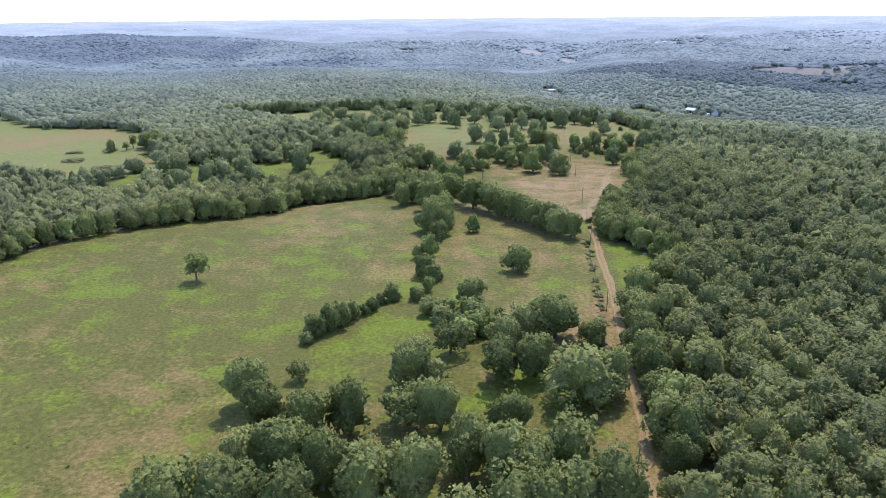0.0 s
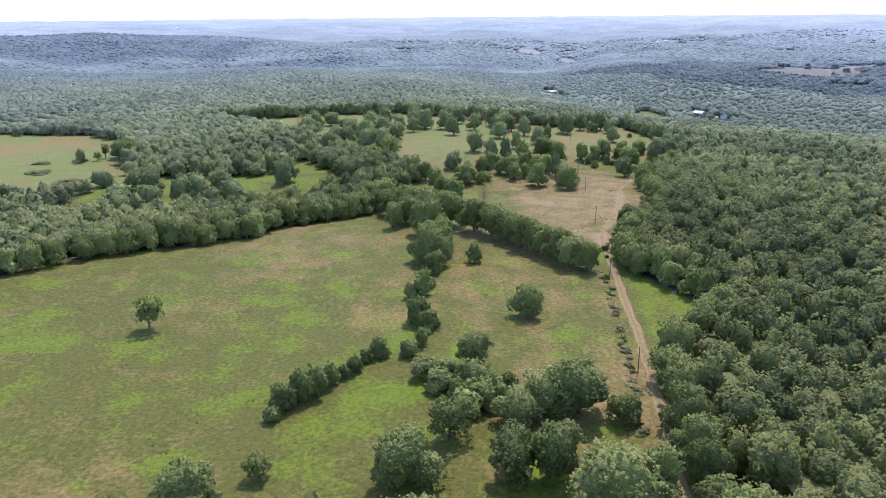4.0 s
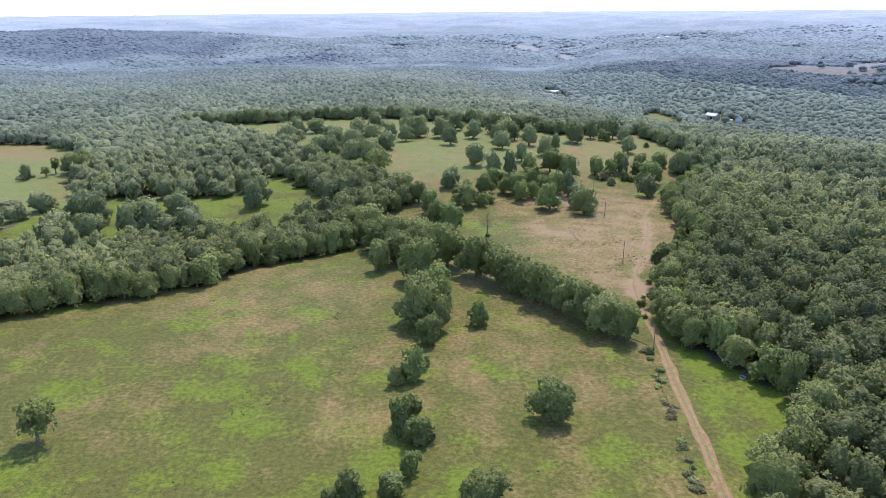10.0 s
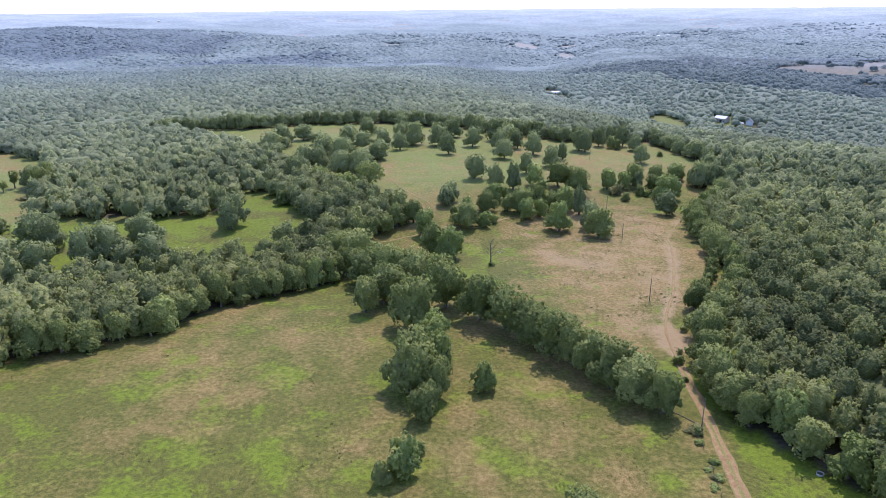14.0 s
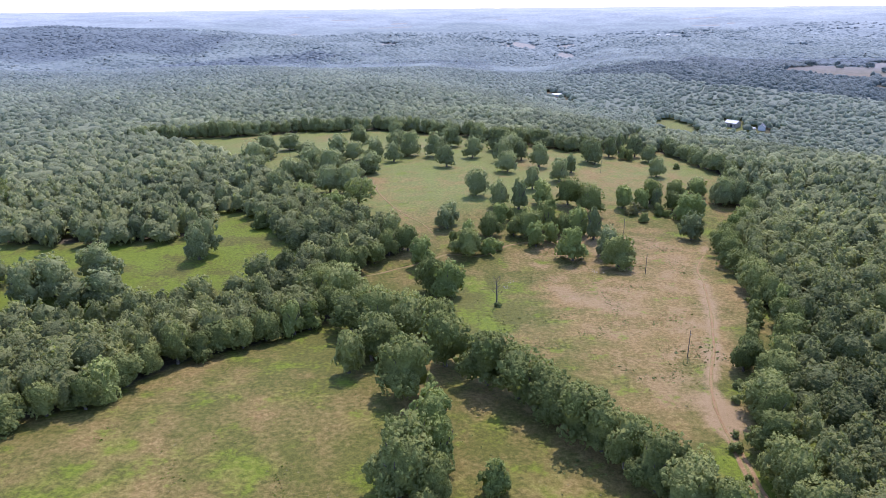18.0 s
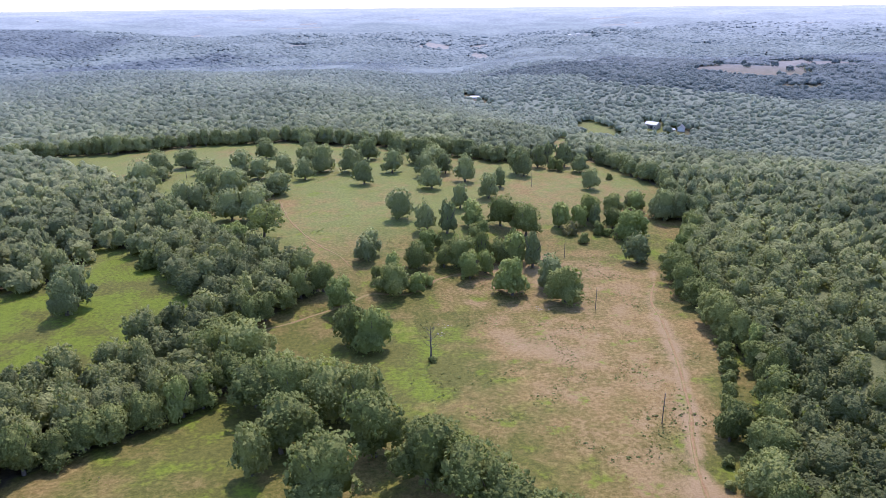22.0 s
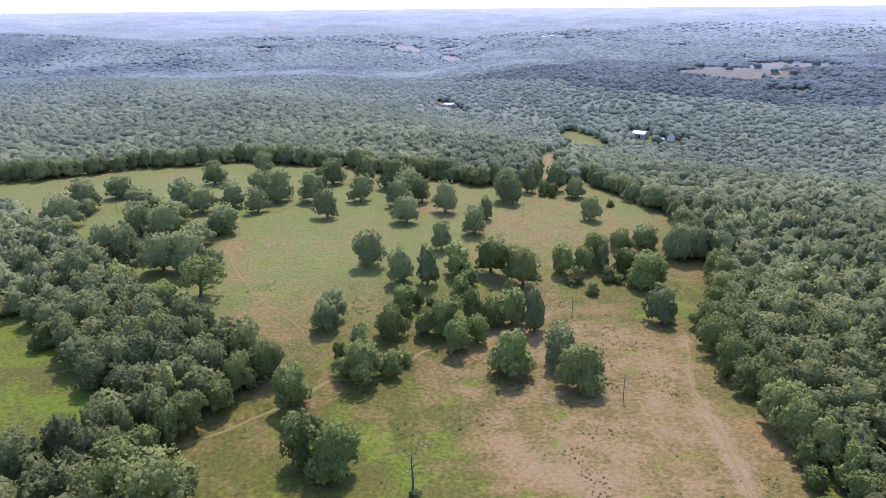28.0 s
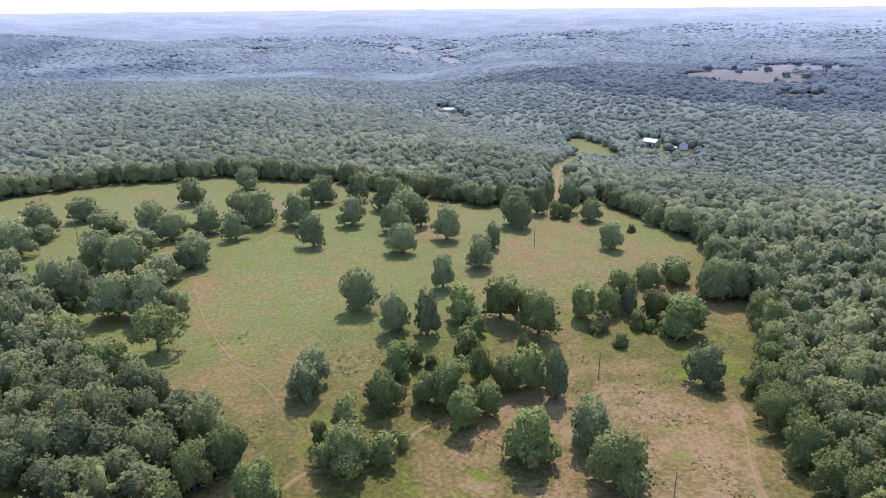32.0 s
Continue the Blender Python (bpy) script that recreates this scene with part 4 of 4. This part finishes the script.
def lane(name, pts, half, turf, label, ragged=0.5):
    """A strip laid over the ground, with its own cross-section of ruts and turf."""
    line = smooth_line(pts, 1.6)
    d = np.gradient(line, axis=0)
    d /= np.linalg.norm(d, axis=1)[:, None]
    side = np.stack([d[:, 1], -d[:, 0]], 1)
    u = np.linspace(-1, 1, len(turf))
    along = np.arange(len(line))
    edge = half * (1 + ragged * (np.stack([rough(along, 0 * along, 4, 31), rough(along, 0 * along, 4, 47)], 1) - 0.5))
    off = np.where(u[None] < 0, u[None] * edge[:, :1], u[None] * edge[:, 1:])
    x, y = line[:, :1] + side[:, :1] * off, line[:, 1:] + side[:, 1:] * off
    z = height(x, y) + 0.5 * (rough(x, y, 9, 1) - 0.5) + 0.16 - 0.14 * np.abs(u[None]) ** 4 - 0.05 * (1 - np.array(turf))[None]
    z[:, [0, -1]] -= 0.35
    w = len(turf)
    i = (np.arange(len(line) - 1)[:, None] * w + np.arange(w - 1)).ravel()
    me = raw_mesh(name, np.stack([x.ravel(), y.ravel(), z.ravel()], 1), np.stack([i, i + 1, i + 1 + w, i + w], 1), ROAD_DIRT, True, [("turf", np.tile(turf, len(line)))])
    return tagged(new(name, me), label, "road", kind="structure")


lane("dirt_road", ROAD, 2.0, [1.4, 0.7, -0.1, -0.4, 0.45, 1.05, 0.55, -0.4, -0.1, 0.7, 1.4], "two-rut pale dirt road with a grassy crown beside the fence")
lane("meadow_track", TRACK[:10], 0.9, [1.3, 0.5, -0.1, 0.5, 1.3], "faint bare wheel track through the dry meadow", 0.9)
lane("hill_path", HILL_PATH, 0.6, [1.2, 0.4, 0.0, 0.4, 1.2], "narrow bare cattle path down the hill pasture", 0.9)
lane("creek_bed", CREEK_BED, 1.0, [1.5, 0.9, 0.3, 0.1, 0.4, 1.0, 1.5], "pale dry creek bed between the trees", 1.0)
lane("north_lane", LANE, 1.8, [1.0, 0.4, -0.3, 0.2, -0.3, 0.4, 1.0], "grassy lane leading away between the woods", 0.8)


# ---- utility poles ----
def plain(name, dark, light, scale, rough_=0.8, metal=0.0):
    m, n, l, b = material(name, rough_)
    pos = n.new("ShaderNodeNewGeometry").outputs["Position"]
    f = noise_node(n, l, scale, 5, pos)
    l.new(ramp(n, l, f, [(0.3, dark), (0.7, light)]), b.inputs["Base Color"])
    b.inputs["Metallic"].default_value = metal
    relief(n, l, b, f, 0.4, 0.03)
    return m


POLE_WOOD = plain("weathered_pole", (0.072, 0.060, 0.048), (0.160, 0.140, 0.120), 2.0)
STEEL = plain("galvanised_steel", (0.240, 0.248, 0.256), (0.360, 0.368, 0.376), 3.0, 0.5, 0.8)
CERAMIC = plain("insulator_ceramic", (0.240, 0.240, 0.240), (0.400, 0.400, 0.400), 5.0, 0.4)
pv, pf = joined([tube((0, 0, -0.5), (0.03, 0.02, 5), 0.17, 0.14, 8), tube((0.03, 0.02, 5), (0.05, 0.0, 9.6), 0.14, 0.11, 8)])
POLE_ME = raw_mesh("shaft", pv, pf, POLE_WOOD, True)
iv, if_ = joined([tube((0.05, 0, 9.55), (0.05, 0, 9.8), 0.03, 0.03, 6), tube((0.05, 0, 9.78), (0.05, 0, 9.98), 0.09, 0.05, 8)])
INS_ME = raw_mesh("insulator", iv, if_, CERAMIC, True)
bv, bf = joined([tube((0.15, 0.02, 8.3), (0.34, 0.02, 8.3), 0.03, 0.03, 5), tube((0.34, 0.02, 8.15), (0.34, 0.02, 8.45), 0.07, 0.07, 8)])
BRACKET_ME = raw_mesh("bracket", bv, bf, STEEL, True)
for x, y in [(49, 148), (66, 254), (79.5, 348), (95, 447), (108, 538), (117, 608), (134, 734), (163, 792), (-103, 792)]:
    pole = tagged(new("utility_pole"), "weathered wooden utility pole standing in grass", "utility pole", "poles of the power line")
    pole.matrix_world = pose(x, y, float(height(x, y)), rng.uniform(-1.2, 1.2), rng.uniform(-1.2, 1.2), rng.uniform(0, 90))
    part("shaft", POLE_ME, pole)
    part("insulator", INS_ME, pole, "pale ceramic insulator")
    part("bracket", BRACKET_ME, pole, "steel bracket")
    if y == 348:
        pole["label"] = "wooden utility pole with a slanting stay beside the road gate"
        sv, sf = tube((-3.6, -0.8, -0.2), (-0.05, 0, 6.8), 0.07, 0.06, 6)
        part("stay", raw_mesh("stay", sv, sf, POLE_WOOD, True), pole)


# ---- fence line along the road ----
FENCE = [(60, 218), (67, 257), (70, 276), (73, 293), (74.5, 303), (76.5, 320), (78.5, 331), (80.5, 350)]
fence_line = smooth_line([(x - 3.0, y) for x, y in FENCE], 1.0)
RUSTY = plain("rusty_wire", (0.060, 0.045, 0.032), (0.110, 0.080, 0.055), 6.0, 0.8)
fence = tagged(new("fence"), "old wire fence on wooden posts half lost in brush", "fence")
fence.matrix_world = pose(*fence_line[0], float(height(*fence_line[0])))
fv, ff = tube((0, 0, -0.3), (0, 0, 1.3), 0.07, 0.06, 6)
POST_ME = raw_mesh("post", fv, ff, POLE_WOOD, True)
tops = []
for x, y in fence_line[::5]:
    post = part("post", POST_ME, fence)
    post.location = (x - fence_line[0][0], y - fence_line[0][1], float(height(x, y)) - fence.location.z)
    post.rotation_euler = (rng.uniform(-0.06, 0.06), rng.uniform(-0.06, 0.06), 0)
    tops.append(np.array(post.location[:]))
for level in (0.35, 0.75, 1.15):
    wv, wf = joined([tube(p + (0, 0, level), q + (0, 0, level), 0.012, 0.012, 3) for p, q in zip(tops, tops[1:])])
    part("wire", raw_mesh("wire", wv, wf, RUSTY), fence, "thin rusty fence wire")
for k in range(0, len(fence_line), 2):
    x, y = fence_line[k] + rng.uniform(-1.3, 1.3, 2)
    if rough(x, y, 9, 91) + 0.5 * rng.random() > 0.62:
        kind = ("brush", "brush", "brush", "palebush")[rng.integers(4)]
        TREES.append(plant(kind, x, y, rng.uniform(1.2, 3.4), rng.uniform(0.5, 1.3), "brush along the road fence"))
for x, y, wide, high in [(78, 346, 3, 2.2), (87, 389, 4, 3), (90, 396, 2.5, 2), (85, 376, 2.2, 1.8)]:
    TREES.append(plant("bush", x, y, wide, high, "brush along the road fence", "low dark shrub beside the road gate"))
for x, y, wide, high in [(109, 434, 11, 13), (113, 441, 6, 7), (117, 449, 5, 6), (121, 456, 5, 6), (126, 465, 5, 5), (130, 472, 6, 6), (135, 482, 6, 7), (139, 491, 7, 8), (98, 414, 3, 2.5), (103, 424, 3.5, 3)]:
    TREES.append(plant("oak" if high > 10 else "bush", x, y, wide, high, "overgrown fence line by the meadow",
                       "dark green tree in the overgrown fence line" if high > 10 else "dense shrub in the overgrown fence line"))
for x, y, wide, high in [(86, 273, 11, 12), (108, 295, 14, 13)]:
    TREES.append(plant("thin" if x < 100 else "oak", x, y, wide, high, "trees along the edge of the woods", "oak standing just clear of the woods"))


# ---- dead tree in the meadow ----
def snag(x, y):
    root = tagged(new("dead_tree"), "bare dead tree with short broken limbs in the meadow", "tree")
    root.matrix_world = pose(x, y, float(height(x, y)) - 0.1) @ Matrix.Diagonal((1.15, 1.15, 1.15, 1))
    tv, tf = joined([tube((0, 0, -0.3), (0.1, 0.1, 4), 0.34, 0.26, 8), tube((0.1, 0.1, 4), (-0.1, 0.2, 8.5), 0.26, 0.14, 7), tube((-0.1, 0.2, 8.5), (0.1, 0.1, 12.2), 0.14, 0.04, 6)])
    part("trunk", raw_mesh("trunk", tv, tf, BARK, True), root)
    for k in range(11):
        z, a, n = 4.2 + k * 0.68, k * 2.4 + 0.3, 2.4 - 0.09 * k
        s = np.array([0.05, 0.15, z])
        knee = s + (math.cos(a) * n * 0.6, math.sin(a) * n * 0.6, 0.7)
        tip = knee + (math.cos(a + 0.3) * n * 0.5, math.sin(a + 0.3) * n * 0.5, 1.2)
        twig = knee + (math.cos(a - 0.8) * n * 0.4, math.sin(a - 0.8) * n * 0.4, 0.9)
        lv, lf = joined([tube(s, knee, 0.11, 0.08, 5), tube(knee, tip, 0.08, 0.025, 4), tube(knee, twig, 0.05, 0.02, 4)])
        part("limb", raw_mesh("limb", lv, lf, BARK, True), root)


snag(34, 507)
TREES.append(plant("bush", 34.6, 506, 3.6, 2.2, "shrubs in the meadow", "low green shrub round the foot of a dead tree"))


# ---- brush heaps and pines in the west field ----
for x, y, wide, high in [(-329, 643, 13, 2.0), (-312, 607, 17, 2.0), (-275, 577, 15, 2.6), (-268, 568, 13, 2.4), (-302, 655, 13, 2.4), (-262, 640, 12, 2.0)]:
    TREES.append(plant("brush", x, y, wide, high, "brush heaps in the west field", "low heap of dead grey brush lying in grass"))
for x, y, wide, high in [(-278, 674, 8, 14), (-266, 662, 8, 15), (-260, 668, 9, 14), (-286, 668, 7, 12), (-270, 682, 9, 15), (-254, 655, 9, 14)]:
    TREES.append(plant("thin", x, y, wide, high, "pines at the edge of the west field", "tall tree with a bare trunk and a high thin crown"))


# ---- fallen rail by the road gate ----
log = tagged(new("fallen_rail"), "long bleached rail lying in the grass by the road", "rail")
log.matrix_world = pose(73, 359, float(height(73, 359)) + 0.25)
lv, lf = joined([tube((0, 0, 0), (3.2, -3.6, 0.12), 0.13, 0.12, 7), tube((3.2, -3.6, 0.12), (7.0, -9.0, 0.05), 0.12, 0.09, 7)])
part("rail", raw_mesh("rail", lv, lf, POLE_WOOD, True), log)
sv, sf = tube((3.2, -3.6, 0.1), (2.4, -5.2, 0.3), 0.06, 0.03, 5)
part("branch_stub", raw_mesh("branch_stub", sv, sf, POLE_WOOD, True), log)


# ---- farm buildings in the valley ----
METAL_ROOF = plain("pale_metal_roof", (0.346, 0.353, 0.367), (0.446, 0.454, 0.468), 0.6, 0.45)
GREY_ROOF = plain("grey_shingle_roof", (0.115, 0.122, 0.137), (0.187, 0.194, 0.209), 1.2)
SIDING = plain("tan_siding", (0.245, 0.223, 0.187), (0.324, 0.295, 0.252), 0.8)
WHITE_WALL = plain("white_siding", (0.475, 0.475, 0.468), (0.562, 0.562, 0.554), 0.8)
DARK_GLASS = plain("dark_window_glass", (0.022, 0.025, 0.029), (0.043, 0.047, 0.050), 0.5, 0.15)


def box(x0, x1, y0, y1, z0, z1):
    v = np.array([(x, y, z) for z in (z0, z1) for y in (y0, y1) for x in (x0, x1)], float)
    f = np.array([(0, 2, 3, 1), (4, 5, 7, 6), (0, 1, 5, 4), (2, 6, 7, 3), (0, 4, 6, 2), (1, 3, 7, 5)])
    return v, f


def gable(name, x, y, turn, long, deep, eave, ridge, wall, roof, label, openings, over=0.5, category="house"):
    """A gabled building: walls with gable ends, two roof slopes with thickness, windows and a door on the near side."""
    root = tagged(new(name), label, category)
    root.matrix_world = pose(x, y, float(height(x, y)), 0, 0, turn)
    a, b = long / 2, deep / 2
    v = np.array([(-a, -b, -1), (a, -b, -1), (a, b, -1), (-a, b, -1), (-a, -b, eave), (a, -b, eave), (a, b, eave), (-a, b, eave), (-a, 0, ridge), (a, 0, ridge)], float)
    f = np.array([(0, 1, 5), (0, 5, 4), (1, 2, 6), (1, 6, 5), (2, 3, 7), (2, 7, 6), (3, 0, 4), (3, 4, 7), (4, 8, 7), (5, 6, 9)])
    part("wall", raw_mesh("wall", v, f, wall, False), root)
    fall = (ridge - eave) / b
    for s in (-1, 1):
        e = b + over
        p = [(-a - over, 0, ridge + 0.05), (a + over, 0, ridge + 0.05), (a + over, s * e, ridge + 0.05 - fall * e), (-a - over, s * e, ridge + 0.05 - fall * e)]
        v = np.array(p + [(q[0], q[1], q[2] + 0.18) for q in p])
        f = np.array([(0, 1, 2, 3), (4, 7, 6, 5), (0, 4, 5, 1), (1, 5, 6, 2), (2, 6, 7, 3), (3, 7, 4, 0)])
        part("roof", raw_mesh("roof", v, f, roof, False), root)
    for kind, px, wide, z0, z1 in openings:
        frame_ = part(kind, raw_mesh(kind, *box(px - wide / 2 - 0.1, px + wide / 2 + 0.1, -b - 0.06, -b + 0.1, z0 - 0.1, z1 + 0.1), WHITE_WALL, False), root)
        part("pane" if kind == "window" else "panel", raw_mesh("pane", *box(px - wide / 2, px + wide / 2, -b - 0.09, -b - 0.03, z0, z1), DARK_GLASS, False), frame_)
    return root


gable("barn", 420, 1168, -55, 17, 12, 5.2, 8.2, SIDING, METAL_ROOF, "tan barn with a pale metal gable roof among trees", [("door", 2, 3.4, 0, 3.6), ("window", -5, 1.4, 1.4, 2.8), ("window", 6.5, 1.4, 1.4, 2.8)], category="barn")
gable("house", 452, 1150, 62, 13, 9, 3.6, 7.4, WHITE_WALL, GREY_ROOF, "white house with a steep grey gable roof among trees", [("window", -4, 1.3, 1.0, 2.5), ("door", 0, 1.0, 0, 2.1), ("window", 4, 1.3, 1.0, 2.5)])
gable("shed", 438, 1148, 8, 7, 5, 2.8, 3.9, SIDING, METAL_ROOF, "small shed with a white metal roof beside a house", [("door", 0, 1.2, 0, 2.0)], category="shed")
gable("shed", 398, 1196, -10, 6, 5, 2.6, 3.8, SIDING, METAL_ROOF, "small outbuilding with a pale roof at the wood edge", [("door", 0, 1.2, 0, 2.0)], category="shed")
gable("house", 238, 1462, -14, 19, 8, 2.8, 4.8, WHITE_WALL, METAL_ROOF, "long low house with a pale metal roof in the woods", [("window", -6, 1.4, 1.0, 2.2), ("door", -1, 1.0, 0, 2.05), ("window", 3, 1.4, 1.0, 2.2), ("window", 7, 1.4, 1.0, 2.2)])


for k, (x, y, turn) in enumerate([(897, 2977, 10), (929, 2969, -20), (1006, 2973, 5), (-1256, 3738, 15)]):
    far_house = gable("house", x, y, turn, 12 + 3 * (k % 3), 8, 4.2, 6.4, WHITE_WALL, WHITE_WALL, "pale farm building far off among wooded hills",
                      [("window", -4, 1.4, 1.4, 2.8), ("door", 0, 1.6, 0, 2.4), ("window", 4, 1.4, 1.4, 2.8)])
    tagged(far_house, group="far farm buildings")


# ---- stones and trough ----
STONE = plain("pale_limestone", (0.203, 0.183, 0.156), (0.324, 0.297, 0.263), 1.5)


def stone_mesh(seed):
    r = np.random.default_rng(seed)
    d, f = BALL[2]
    v = d * (0.8 + 0.35 * r.random((len(d), 1))) * (1, 0.8, 0.55)
    return raw_mesh("stone", v, f, STONE, True)


STONES = [stone_mesh(k) for k in range(4)]
for n in range(34):
    cx, cy, spread_m = ((86, 546, 3.0), (43, 537, 3.0), (41, 530, 2.0), (100, 606, 5.0))[n % 4]
    x, y = cx + rng.normal() * spread_m * 0.6, cy + rng.normal() * spread_m * 0.6
    s = rng.uniform(0.15, 0.42)
    ob = tagged(new("stone", STONES[n % 4]), "pale limestone rock lying in the grass", "stone", "stones in the meadow")
    ob.matrix_world = Matrix.LocRotScale((x, y, float(height(x, y)) + 0.15 * s), Euler((0, 0, rng.uniform(0, 6))), (s, s, s))
trough = tagged(new("water_trough"), "pale round stock tank in the shade of the woods", "trough")
trough.matrix_world = pose(101, 325, float(height(101, 325)))
ang = np.linspace(0, 2 * math.pi, 24, endpoint=False)
rings = np.vstack([np.stack([np.cos(ang) * q, np.sin(ang) * q, np.full(24, z)], 1) for q, z in ((0.9, -0.1), (0.95, 0.75), (0.9, 0.8), (0.84, 0.75), (0.84, 0.45))])
k = np.arange(24)
tub = np.vstack([np.stack([k + 24 * j, (k + 1) % 24 + 24 * j, (k + 1) % 24 + 24 * (j + 1), k + 24 * (j + 1)], 1) for j in range(4)])
TANK = plain("weathered_tank", (0.235, 0.230, 0.212), (0.310, 0.300, 0.275), 1.6, 0.7)
part("tank", raw_mesh("tank", rings, tub, TANK, True), trough)
WATER = plain("trough_water", (0.03, 0.035, 0.03), (0.06, 0.065, 0.05), 2.0, 0.4)
part("water", raw_mesh("water", np.vstack([rings[96:], [[0, 0, 0.45]]]), np.stack([k, (k + 1) % 24, np.full(24, 24)], 1), WATER, True), trough)


# ---- weeds and tussocks ----
WEED = foliage("pasture_weeds", (0.075, 0.095, 0.013), (0.122, 0.145, 0.023), (0.169, 0.193, 0.041), 0.45)
MEADOW_WEED = foliage("meadow_weeds", (0.050, 0.062, 0.018), (0.095, 0.110, 0.032), (0.160, 0.175, 0.055), 0.35)
TUSSOCK = foliage("dry_tussocks", (0.081, 0.081, 0.034), (0.149, 0.129, 0.061), (0.222, 0.189, 0.101), 0.3)


def tufts(name, count, area, mat, size, label, seed, patchy=None):
    """Small clumps of blades, each a few bent triangles."""
    r = np.random.default_rng(seed)
    x, y = r.uniform(area[0], area[1], count * 4), r.uniform(area[2], area[3], count * 4)
    keep = ~wooded(x, y) & (rough(x, y, 11, seed) * 0.6 + rough(x, y, 37, seed + 1) * 0.6 > (patchy or 0.6)) & (seg_dist(x, y, ROAD) > 4)
    x, y = x[keep][:count], y[keep][:count]
    n = len(x)
    z = height(x, y) - 0.1
    s = size * np.exp(r.normal(0, 0.4, n))
    vs = []
    for k in range(4):
        a = r.uniform(0, 6.28, n)
        c, d = np.cos(a) * s, np.sin(a) * s
        lean = r.uniform(0.2, 0.7, n)
        h = s * r.uniform(0.1, 0.28, n)
        vs += [np.stack([x - d * 0.5, y + c * 0.5, z], 1), np.stack([x + d * 0.5, y - c * 0.5, z], 1), np.stack([x + c * lean, y + d * lean, z + h], 1)]
    v = np.stack(vs, 1).reshape(-1, 3)
    f = np.arange(len(v)).reshape(-1, 3)
    ob = new(name, raw_mesh(name, v, f, mat, False, [("tone", np.repeat(r.random(n), 12))]))
    return tagged(ob, label, "grass", kind="stuff")


tufts("pasture_weeds", 16000, (-260, 120, 110, 500), WEED, 0.32, "scattered green weeds in the pasture", 61, 0.62)
tufts("meadow_weeds", 11000, (-20, 170, 380, 660), MEADOW_WEED, 0.5, "dark weed clumps dotting the dry meadow", 62, 0.58)
tufts("hill_weeds", 9000, (-150, 210, 600, 900), WEED, 0.34, "weed clumps in the hill pasture", 63, 0.62)
tufts("dry_tussocks", 14000, (-260, 170, 110, 660), TUSSOCK, 0.3, "dry straw tussocks in the grass", 64, 0.6)
